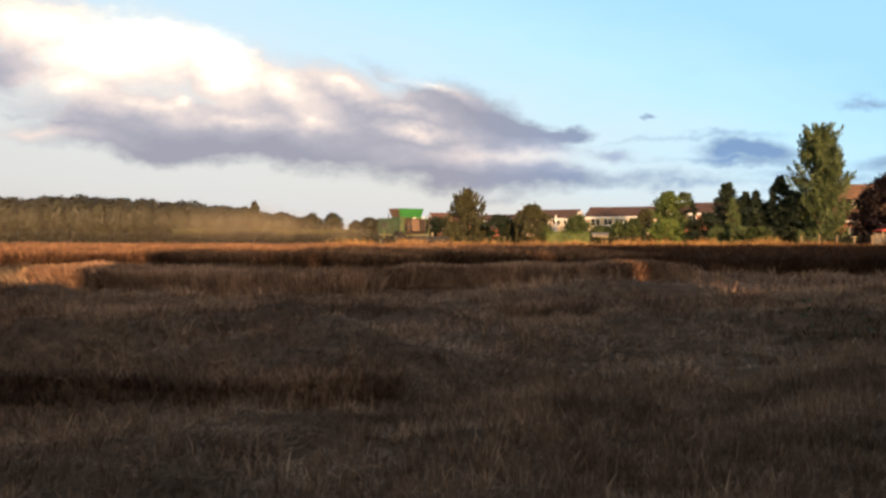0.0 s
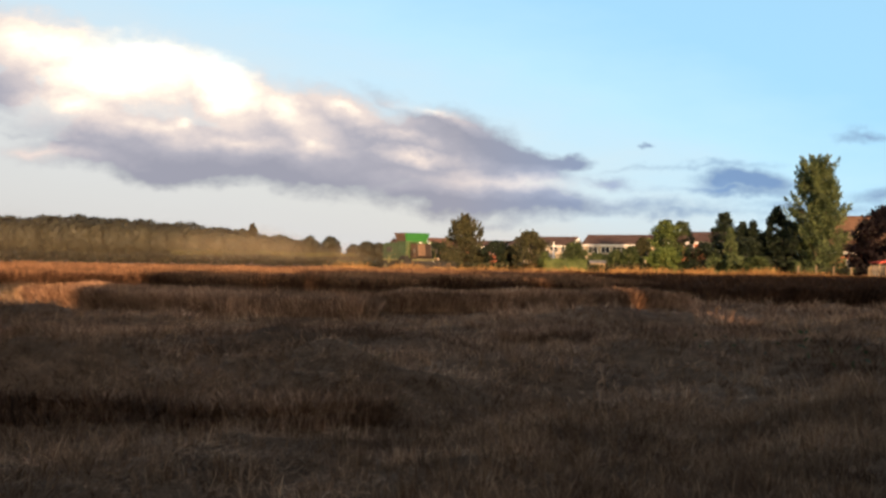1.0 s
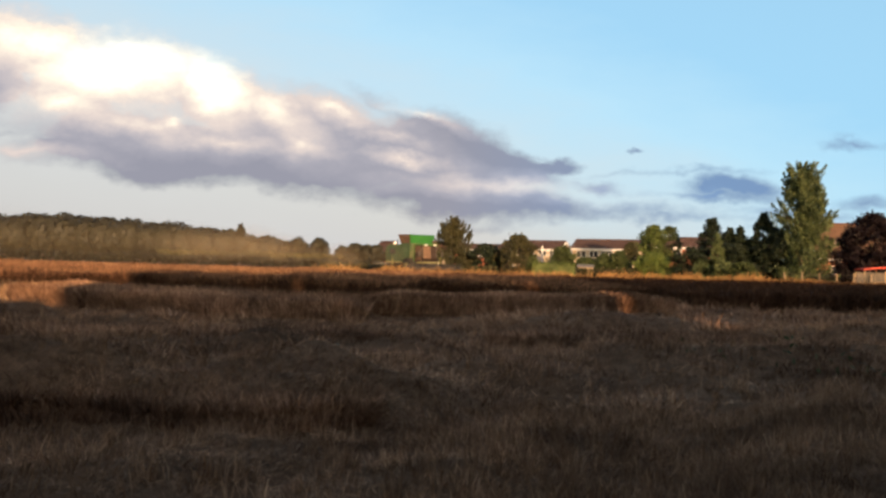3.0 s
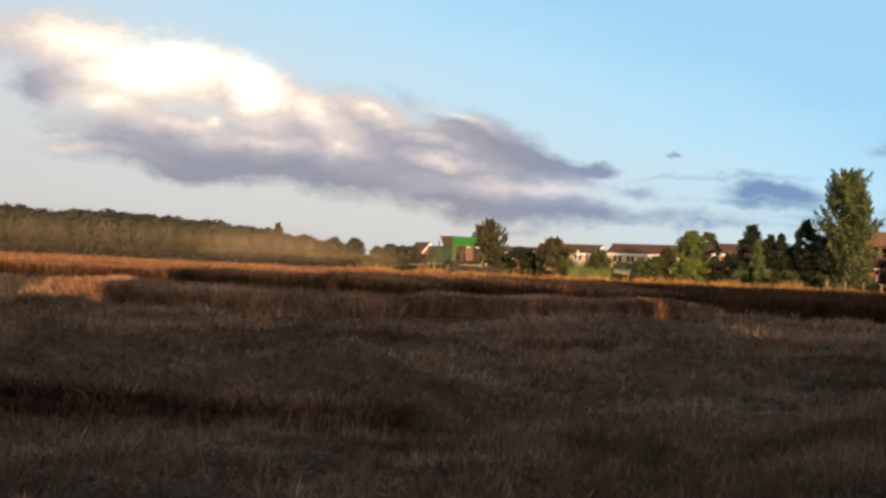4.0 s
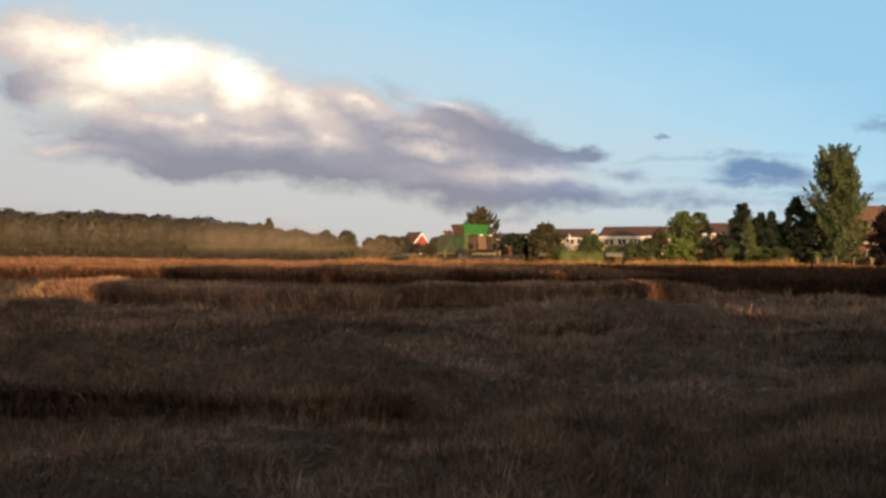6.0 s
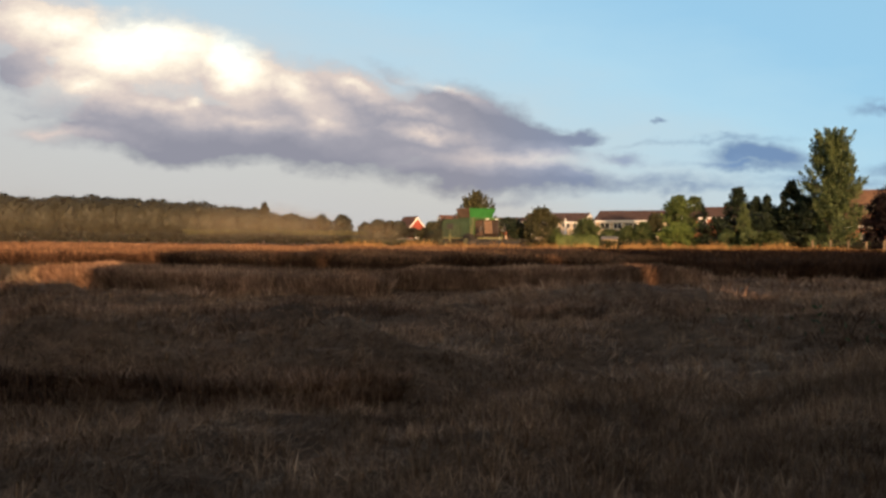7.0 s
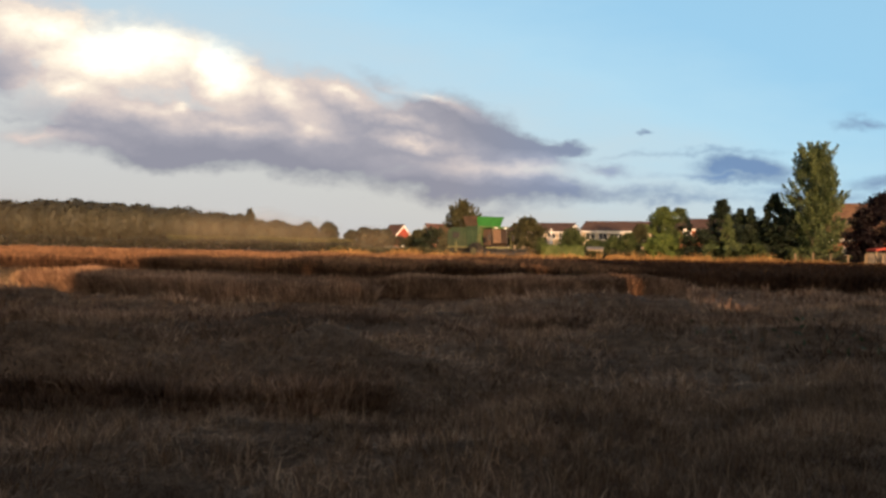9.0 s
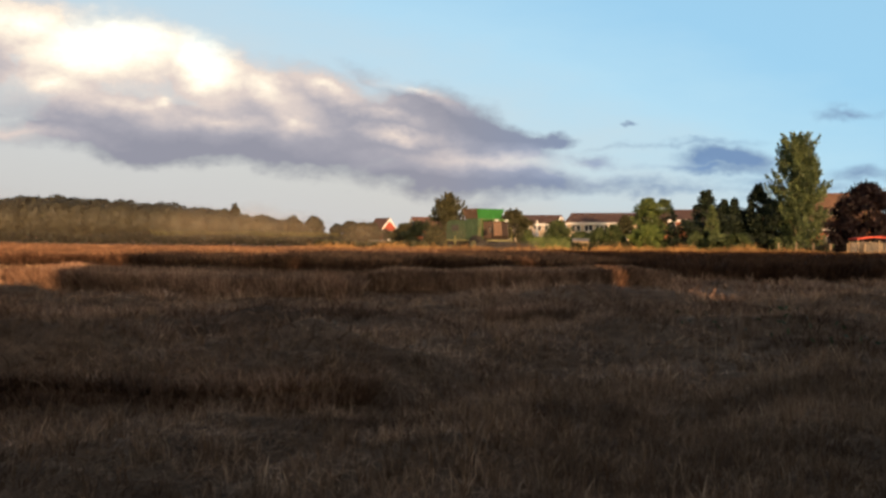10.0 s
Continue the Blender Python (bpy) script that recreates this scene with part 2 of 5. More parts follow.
    col = ramp(nt, CLOUD_RAMP, math_node("MULTIPLY_ADD", lit, 0.5, 0.32, True))
    # clear air: pale haze low down and to the left, blue higher up
    height = math_node("MULTIPLY_ADD", u, 0.32, math_node("MULTIPLY_ADD", math_node("SUBTRACT", wisp, 0.5), 0.10, v))
    air = ramp(nt, AIR_RAMP, math_node("MULTIPLY_ADD", height, 1.9, 0.25, True))
    veil = nt.nodes.new("ShaderNodeMapRange")
    veil.interpolation_type = "SMOOTHSTEP"
    veil.inputs["From Min"].default_value, veil.inputs["From Max"].default_value = 0.6, -0.01
    veil.inputs["To Min"].default_value, veil.inputs["To Max"].default_value = 0.7, 0.95
    L(v, veil.inputs["Value"])
    cool = nt.nodes.new("ShaderNodeMapRange")
    cool.inputs["From Min"].default_value, cool.inputs["From Max"].default_value = 0.02, 0.36
    L(u, cool.inputs["Value"])
    col = mixed(nt, col, mixed(nt, col, (0.62, 0.99, 1.36), 1.0), cool.outputs[0], "MIX")
    veiled = mixed(nt, air, col, alpha.outputs[0], "MIX")
    em = nt.nodes.new("ShaderNodeEmission")
    em.inputs[1].default_value = CLOUD_GLOW
    L(veiled, em.inputs[0])
    tp = nt.nodes.new("ShaderNodeBsdfTransparent")
    mx = nt.nodes.new("ShaderNodeMixShader")
    L(math_node("MAXIMUM", alpha.outputs[0], veil.outputs[0]), mx.inputs[0])
    L(tp.outputs[0], mx.inputs[1])
    L(em.outputs[0], mx.inputs[2])
    L(mx.outputs[0], nt.nodes["Material Output"].inputs[0])
    return m


# Cloud masses: bearing, height, half width, half height (tangents), tilt, weight.
CLOUD_BANK = [
    (-0.566, 0.219, 0.055, 0.0333, -1, 1), (-0.530, 0.270, 0.140, 0.0458, -9, 1), (-0.398, 0.232, 0.140, 0.0555, -6, 1), (-0.296, 0.205, 0.085, 0.0429, -26, 1), (-0.471, 0.209, 0.074, 0.0444, -1, 1),
    (-0.354, 0.153, 0.214, 0.0384, -5, 1), (-0.222, 0.162, 0.104, 0.0407, -13, 1), (-0.332, 0.118, 0.205, 0.0310, -4, 1), (-0.163, 0.112, 0.165, 0.0370, -4, 1), (-0.060, 0.133, 0.160, 0.0560, -5, 1),
    (0.014, 0.147, 0.100, 0.0480, -15, 1), (0.073, 0.127, 0.100, 0.0340, -13, 1), (0.147, 0.126, 0.053, 0.0126, 5, 1), (-0.127, 0.180, 0.105, 0.0340, -19, 1), (0.036, 0.081, 0.150, 0.0350, -3, 1),
    (0.130, 0.074, 0.120, 0.0190, -2, 0.8), (-0.212, 0.192, 0.105, 0.0360, -28, 1), (-0.445, 0.131, 0.110, 0.0260, -4, 1)]
CLOUD_WISPS = [
    (0.396, 0.104, 0.080, 0.0185, 0, 0.75), (0.377, 0.089, 0.096, 0.0096, -1, 0.5), (0.228, 0.099, 0.046, 0.0104, -9, 0.55), (0.268, 0.149, 0.011, 0.0037, -1, 0.5),
    (0.207, 0.073, 0.192, 0.0133, -2, 0.42), (0.559, 0.168, 0.055, 0.0089, 3, 0.42), (0.577, 0.086, 0.067, 0.0133, -1, 0.42), (0.346, 0.123, 0.148, 0.0067, 3, 0.3), (0.311, 0.063, 0.163, 0.0096, -1, 0.36),
    (0.488, 0.071, 0.118, 0.0089, -1, 0.34), (-0.530, 0.132, 0.055, 0.0118, -4, 0.6), (-0.559, 0.157, 0.044, 0.0074, -1, 0.3), (-0.068, 0.205, 0.060, 0.0150, -26, 0.26), (0.072, 0.159, 0.070, 0.0110, -26, 0.26),
    (0.132, 0.142, 0.044, 0.0044, -11, 0.3), (-0.178, 0.214, 0.052, 0.0148, -31, 0.3)]
CLOUD_LIGHT = [
    (-0.406, 0.245, 0.150, 0.0680, -7, 1.3), (-0.292, 0.225, 0.084, 0.0592, -33, 1.22), (-0.508, 0.274, 0.155, 0.0458, -9, 0.95), (-0.479, 0.198, 0.070, 0.0333, -1, 0.85), (-0.391, 0.170, 0.111, 0.0207, -6, 0.6),
    (-0.215, 0.197, 0.090, 0.0380, -29, 0.85), (-0.174, 0.150, 0.050, 0.0177, -13, 0.66), (-0.258, 0.150, 0.074, 0.0118, -6, 0.5), (-0.034, 0.130, 0.050, 0.0080, -7, 0.5), (-0.530, 0.132, 0.055, 0.0089, -4, 0.4),
    (-0.020, 0.193, 0.044, 0.0074, -17, 0.6), (-0.127, 0.196, 0.081, 0.0177, -19, 0.62), (-0.060, 0.157, 0.044, 0.0089, -15, 0.4), (0.105, 0.098, 0.110, 0.0110, -2, 0.45), (-0.339, 0.175, 0.037, 0.0148, 9, 0.7)]
CLOUD_RAMP = [(0.0, (0.222, 0.224, 0.268)), (0.26, (0.29, 0.282, 0.32)), (0.44, (0.41, 0.372, 0.38)), (0.60, (0.56, 0.48, 0.44)), (0.74, (0.76, 0.665, 0.55)), (0.88, (0.93, 0.88, 0.74)), (1.0, (1.0, 0.98, 0.86))]
AIR_RAMP = [(0.0, (0.425, 0.42, 0.425)), (0.18, (0.442, 0.44, 0.446)), (0.34, (0.452, 0.45, 0.446)), (0.55, (0.415, 0.505, 0.562)), (0.78, (0.325, 0.522, 0.656)), (1.0, (0.24, 0.465, 0.65))]
CLOUD_GLOW = 1.0
M_CLOUD = cloud_material()

# ---- mesh helpers ----


def mesh_from(name, verts, faces, mat, smooth=False):
    me = bpy.data.meshes.new(name)
    verts, faces = np.asarray(verts, dtype=np.float32), np.asarray(faces, dtype=np.int32)
    n, k = faces.shape
    me.vertices.add(len(verts))
    me.vertices.foreach_set("co", verts.ravel())
    me.loops.add(n * k)
    me.loops.foreach_set("vertex_index", faces.ravel())
    me.polygons.add(n)
    me.polygons.foreach_set("loop_start", np.arange(0, n * k, k, dtype=np.int32))
    if smooth:
        me.polygons.foreach_set("use_smooth", np.ones(n, dtype=bool))
    me.update(calc_edges=True)
    me.validate()
    me.materials.append(mat)
    return me


def child(name, me, parent, label=""):
    ob = new(name, me)
    ob.parent = parent
    return tagged(ob, label)


def part(name, bm, mat, parent, label=""):
    me = bpy.data.meshes.new(name)
    bm.to_mesh(me)
    bm.free()
    me.materials.append(mat)
    return child(name, me, parent, label)


def thing(name, at, turn=0.0, label="", category="", group="", kind=""):
    e = new(name)
    e.matrix_basis = pose(at[0], at[1], at[2] if len(at) > 2 else 0.0, 0, 0, turn)
    return tagged(e, label, category, group, kind)


def box(bm, x0, x1, y0, y1, z0, z1, bevel=0.0):
    r = bmesh.ops.create_cube(bm, size=1.0)
    for v in r["verts"]:
        v.co = Vector(((x0 + x1) / 2 + v.co.x * (x1 - x0), (y0 + y1) / 2 + v.co.y * (y1 - y0), (z0 + z1) / 2 + v.co.z * (z1 - z0)))
    if bevel:
        edges = list({e for v in r["verts"] for e in v.link_edges})
        bmesh.ops.bevel(bm, geom=edges, offset=bevel, segments=2, affect="EDGES", profile=0.5)
    return bm


def boxed(*args, bevel=0.0):
    return box(bmesh.new(), *args, bevel=bevel)


def tube(bm, pts, radii, sides=7):
    rings = []
    for i, (p, r) in enumerate(zip(pts, radii)):
        p, r = Vector([float(q) for q in p]), float(r)
        d = (Vector([float(q) for q in pts[min(i + 1, len(pts) - 1)]]) - Vector([float(q) for q in pts[max(i - 1, 0)]])).normalized()
        a = d.orthogonal().normalized()
        b = d.cross(a)
        rings.append([bm.verts.new(p + r * (a * math.cos(2 * math.pi * k / sides) + b * math.sin(2 * math.pi * k / sides))) for k in range(sides)])
    for r0, r1 in zip(rings, rings[1:]):
        for k in range(sides):
            bm.faces.new((r0[k], r0[(k + 1) % sides], r1[(k + 1) % sides], r1[k]))
    for r in (rings[0][::-1], rings[-1]):
        bm.faces.new(r)
    return bm


def prism(bm, outline, x0, x1):
    """A closed outline in y, z drawn out along x."""
    a = [bm.verts.new((x0, y, z)) for y, z in outline]
    b = [bm.verts.new((x1, y, z)) for y, z in outline]
    n = len(outline)
    for k in range(n):
        bm.faces.new((a[k], a[(k + 1) % n], b[(k + 1) % n], b[k]))
    bm.faces.new(a[::-1])
    bm.faces.new(b)
    bmesh.ops.recalc_face_normals(bm, faces=bm.faces[:])
    return bm


def wheel_disc(bm, r, w, sides=24, bevel=0.05, at=(0, 0, 0)):
    """A disc with its axle along x."""
    ring = [(-w / 2, r - bevel), (-w / 2 + bevel, r), (w / 2 - bevel, r), (w / 2, r - bevel)]
    rows = [[bm.verts.new((at[0] + x, at[1] + q * math.cos(2 * math.pi * k / sides), at[2] + q * math.sin(2 * math.pi * k / sides))) for k in range(sides)] for x, q in ring]
    for a, b in zip(rows, rows[1:]):
        for k in range(sides):
            bm.faces.new((a[k], a[(k + 1) % sides], b[(k + 1) % sides], b[k]))
    bm.faces.new(rows[0][::-1])
    bm.faces.new(rows[-1])
    bmesh.ops.recalc_face_normals(bm, faces=bm.faces[:])
    return bm


def leaf_cards(centres, normals_out, size, rng, long=1.6):
    """Four-cornered leaves at the centres, turned at random, drawn to a point."""
    n = len(centres)
    d1 = rng.normal(size=(n, 3)) + normals_out * 0.8
    d1 /= np.linalg.norm(d1, axis=1, keepdims=True)
    d2 = np.cross(d1, rng.normal(size=(n, 3)))
    d2 /= np.linalg.norm(d2, axis=1, keepdims=True) + 1e-9
    s = (size * rng.uniform(0.6, 1.35, size=n))[:, None]
    v = np.stack([centres - d1 * s * 0.5 * long, centres + d2 * s * 0.42, centres + d1 * s * 0.5 * long, centres - d2 * s * 0.42], axis=1)
    return v.reshape(-1, 3), np.arange(4 * n).reshape(n, 4)


def flat_leaves(centres, outward, size, rng):
    """Leaf sprays that lie along the crown's surface, each tipped a little."""
    n = len(centres)
    up = outward + 0.22 * rng.normal(size=(n, 3))
    d1 = np.cross(up, rng.normal(size=(n, 3)))
    d1 /= np.linalg.norm(d1, axis=1, keepdims=True) + 1e-9
    d2 = np.cross(up, d1)
    d2 /= np.linalg.norm(d2, axis=1, keepdims=True) + 1e-9
    s = (size * rng.uniform(0.6, 1.4, size=n))[:, None]
    v = np.stack([centres - d1 * s * 0.7, centres + d2 * s * 0.45, centres + d1 * s * 0.7, centres - d2 * s * 0.45], axis=1)
    return v.reshape(-1, 3), np.arange(4 * n).reshape(n, 4)


def crown_points(height, bottom, width, shape, clumps, per, rng, clump_size):
    """Leaf places in clumps that fill a crown; shape gives its half width from 0 (bottom) to 1 (top)."""
    out, nrm = [], []
    for _ in range(clumps):
        f = rng.uniform(0, 1) ** 0.85
        r = shape(f) * width / 2 * rng.uniform(0.2, 1.0) ** 0.5 * rng.uniform(0.8, 1.2)
        a = rng.uniform(0, 2 * math.pi)
        c = np.array([r * math.cos(a), r * math.sin(a), bottom + f * (height - bottom)])
        cs = clump_size * rng.uniform(0.6, 1.3)
        p = rng.normal(size=(per, 3)).clip(-1.5, 1.5) * cs * np.array([0.5, 0.5, 0.38])
        out.append(c + p)
        nrm.append(p / (np.linalg.norm(p, axis=1, keepdims=True) + 1e-6))
    return np.concatenate(out), np.concatenate(nrm)


ROUND = lambda f: max(0.12, math.sin(math.pi * min(1, max(0, 0.12 + f * 0.86))) ** 0.6)
CONE = lambda f: max(0.06, (1 - f) ** 0.75 * min(1, 0.5 + f * 4))
EGG = lambda f: max(0.1, math.sin(math.pi * (0.22 + 0.75 * f)) ** 0.8)
COLUMN = lambda f: max(0.15, min(1, (1 - f) * 3) ** 0.6)


def tree(name, at, height, width, mat, shape, label, category="tree", bottom=0.5, clumps=90, per=34, leaf=0.24, clump=0.55, trunk=None, seed=1, group=""):
    """A tapered trunk with limbs, and a crown of leaves in clumps."""
    rng = np.random.default_rng(seed)
    root = thing(name, at, 0, label, category, group)
    if trunk:
        bm = bmesh.new()
        lean = rng.uniform(-0.15, 0.15, size=2)
        pts = [(lean[0] * f * f, lean[1] * f * f, height * 0.92 * f) for f in np.linspace(0, 1, 7)]
        tube(bm, pts, [trunk * (1 - 0.86 * f) for f in np.linspace(0, 1, 7)])
        for k in range(9):
            f = rng.uniform(0.25, 0.8)
            a, r = rng.uniform(0, 2 * math.pi), shape(max(0, (f * height - bottom) / (height - bottom))) * width * 0.36
            z = f * height
            tube(bm, [(0, 0, z), (r * 0.5 * math.cos(a), r * 0.5 * math.sin(a), z + r * 0.35), (r * math.cos(a), r * math.sin(a), z + r * 0.9)], [trunk * 0.4 * (1 - f * 0.7), trunk * 0.25 * (1 - f * 0.7), 0.02], 5)
        part("trunk", bm, M_BARK, root)
    p, n = crown_points(height, bottom, width, shape, clumps, per, rng, clump)
    p[:, 2] = np.maximum(p[:, 2], 0.03)
    # stray twigs break the outline
    for _ in range(int(clumps * 0.45)):
        b = p[rng.integers(len(p))]
        out = np.array([b[0], b[1], 0.0])
        out = out / (np.linalg.norm(out) + 0.3) * rng.uniform(0.3, 1.0) + np.array([0, 0, rng.uniform(0.2, 1.1)])
        q = rng.uniform(0.1, 1, 11)[:, None]
        p = np.concatenate([p, b + out * q * clump * 0.8 + rng.normal(size=(11, 3)) * 0.14 * clump * (1.1 - q)])
        n = np.concatenate([n, np.tile(out, (11, 1))])
    v, f = leaf_cards(p, n, leaf, rng)
    child("crown", mesh_from("crown", v, f, mat), root)
    return root


# ---- ground ----
def smooth(a, b, x):
    t = np.clip((x - a) / (b - a), 0, 1)
    return t * t * (3 - 2 * t)


def wave(x, y, scale, seed):
    """Smooth pseudo-random relief from a few crossed waves, about -1 to 1."""
    r = np.random.default_rng(seed)
    s = 0
    for k in range(9):
        a, w = r.uniform(0, 2 * math.pi), scale * 2.0 ** r.uniform(-0.8, 1.3)
        s = s + np.sin((x * math.cos(a) + y * math.sin(a)) * w + r.uniform(0, 6.28) + 0.8 * np.sin((x * math.sin(a) - y * math.cos(a)) * w * 0.7))
    return s / 5.0


# Lodged heaps of crop: x, y, half width, half depth, height.
HEAPS = [(-2.6, 8.5, 2.3, 1.2, 0.46), (-5.1, 8.2, 1.6, 1.1, 0.36), (-0.6, 9.6, 1.3, 0.9, 0.28), (-5.2, 12.4, 2.6, 1.4, 0.22), (-1.6, 13.2, 2.0, 1.1, 0.22),
         (1.4, 11.0, 1.4, 0.8, 0.22), (3.2, 12.5, 1.6, 1.0, 0.26), (6.4, 14.0, 2.6, 1.3, 0.30), (2.0, 16.5, 2.6, 1.2, 0.30), (-7.5, 16.5, 2.6, 1.3, 0.32),
         (9.5, 18.0, 3.0, 1.5, 0.30), (5.6, 8.6, 1.8, 0.9, 0.20), (-11.0, 17.5, 2.4, 1.4, 0.3), (4.6, 20.5, 2.8, 1.2, 0.28)]


def ground_z(x, y):
    near = smooth(75, 30, np.hypot(x, y))
    z = 0.10 * wave(x * 0.4, y * 1.1, 0.9, 8) + 0.06 * wave(x, y, 0.5, 3) + 0.10 * wave(x, y * 1.3, 1.6, 4) + 0.05 * wave(x, y, 4.5, 5)
    for hx, hy, rx, ry, h in HEAPS:
        d = ((x - hx) / rx) ** 2 + np.where(y < hy, ((y - hy) / (ry * 0.75)) ** 2, ((y - hy) / (ry * 1.5)) ** 2)
        z = z + 1.05 * h * np.exp(-d ** 1.8) * (1 + 0.22 * wave(x, y, 2.2, 6))
    return (z - 0.02) * near * smooth(0.6, 2.5, np.hypot(x, y))


def ground():
    xs = np.concatenate([[-3000, -1500, -800, -400, -200, -110], np.arange(-60, -24, 1.5), np.arange(-24, 24, 0.2), np.arange(24, 60, 1.5), [60, 110, 200, 400, 800, 1500, 3000]])
    ys = np.concatenate([[-1500, -500, -200, -100, -60, -30, -15, -6], np.arange(0, 12, 0.12), np.arange(12, 30, 0.22), np.arange(30, 80, 1.4), [80, 95, 120, 160, 220, 300, 450, 800, 1500, 3200]])
    X, Y = np.meshgrid(xs, ys)
    v = np.stack([X, Y, ground_z(X, Y)], -1).reshape(-1, 3)
    ny, nx = X.shape
    i = (np.arange(ny - 1)[:, None] * nx + np.arange(nx - 1)[None]).ravel()
    me = mesh_from("ground", v, np.stack([i, i + 1, i + nx + 1, i + nx], 1), M_SOIL, True)
    tagged(new("ground", me), "uneven harvested field covered in brown straw litter", "field", "", "structure")


ground()


def in_view(n, d0, d1, rng, half=0.66):
    """Places spread evenly over the wedge of the field ahead."""
    d = np.sqrt(rng.uniform(d0 * d0, d1 * d1, n))
    return rng.uniform(-half, half, n) * d, d


def blades(x, y, z, length, width, lean, rng, towards=None, spread=6.28):
    """Thin bent stems, two pieces each."""
    n = len(x)
    a = rng.uniform(0, 2 * math.pi, n) if towards is None else towards + rng.normal(0, spread, n)
    tilt = np.abs(rng.normal(lean, 0.3, n)).clip(0, 1.52)
    t2 = (tilt + rng.uniform(0.0, 0.6, n)).clip(0, 1.75)
    base = np.stack([x, y, z], 1)
    h = np.stack([np.cos(a), np.sin(a), np.zeros(n)], 1)
    up = np.array([0, 0, 1.0])
    mid = base + (h * np.sin(tilt)[:, None] + up * np.cos(tilt)[:, None]) * (length * 0.55)[:, None]
    tip = mid + (h * np.sin(t2)[:, None] + up * np.cos(t2)[:, None]) * (length * 0.45)[:, None]
    b = rng.uniform(0, 2 * math.pi, n)
    side = np.stack([np.cos(b), np.sin(b), 0.2 * rng.normal(size=n)], 1) * (width / 2)[:, None]
    v = np.stack([base - side, base + side, mid + side, mid - side, tip + side * 0.4, tip - side * 0.4], 1).reshape(-1, 3)
    i = np.arange(n)[:, None] * 6
    f = np.concatenate([i + np.array([[0, 1, 2, 3]]), i + np.array([[3, 2, 4, 5]])], 0)
    return v, f


def stuff(name, v, f, mat, label, category):
    return tagged(new(name, mesh_from(name, v, f, mat)), label, category, "", "stuff")


def straw_cover():
    rng = np.random.default_rng(11)
    vs, fs, k = [], [], 0
    for n, d0, d1, ln, wd, lean in ((44000, 3.2, 9, 0.11, 0.008, 1.40), (38000, 3.2, 9, 0.06, 0.010, 1.48), (44000, 9, 19, 0.14, 0.016, 1.38), (20000, 9, 19, 0.08, 0.018, 1.48), (22000, 19, 33, 0.20, 0.028, 1.34)):
        x, y = in_view(n, d0, d1, rng)
        v, f = blades(x, y, ground_z(x, y), ln * rng.uniform(0.5, 1.4, n), wd * rng.uniform(0.6, 1.4, n), lean, rng, 0.35 + 0.8 * wave(x, y, 0.35, 21), 1.4)
        vs.append(v), fs.append(f + k)
        k += len(v)
    stuff("straw", np.concatenate(vs), np.concatenate(fs), M_STRAW, "loose brown straw lying tangled over the shaded field", "straw")
    # standing stubble, thickest towards the near right
    vs, fs, k = [], [], 0
    for tufts_n, each, d0, d1, ln, wd in ((5200, 10, 3.2, 9, 0.15, 0.0065), (3200, 8, 9, 20, 0.17, 0.011)):
        cx, cy = in_view(tufts_n, d0, d1, rng)
        keep = rng.uniform(0, 1, tufts_n) < 0.35 + 0.5 * smooth(-2, 3, cx) + 0.25 * wave(cx, cy, 0.6, 9)
        cx, cy = np.repeat(cx[keep], each), np.repeat(cy[keep], each)
        x, y = cx + rng.normal(0, 0.035, len(cx)), cy + rng.normal(0, 0.025, len(cx))
        v, f = blades(x, y, ground_z(x, y) - 0.02, ln * np.repeat(rng.uniform(0.5, 1.5, keep.sum()), each) * rng.uniform(0.7, 1.15, len(x)), wd * rng.uniform(0.6, 1.4, len(x)), 0.22, rng)
        vs.append(v), fs.append(f + k)
        k += len(v)
    stuff("stubble", np.concatenate(vs), np.concatenate(fs), M_STUB, "short pale upright stubble left by the harvest", "stubble")


straw_cover()


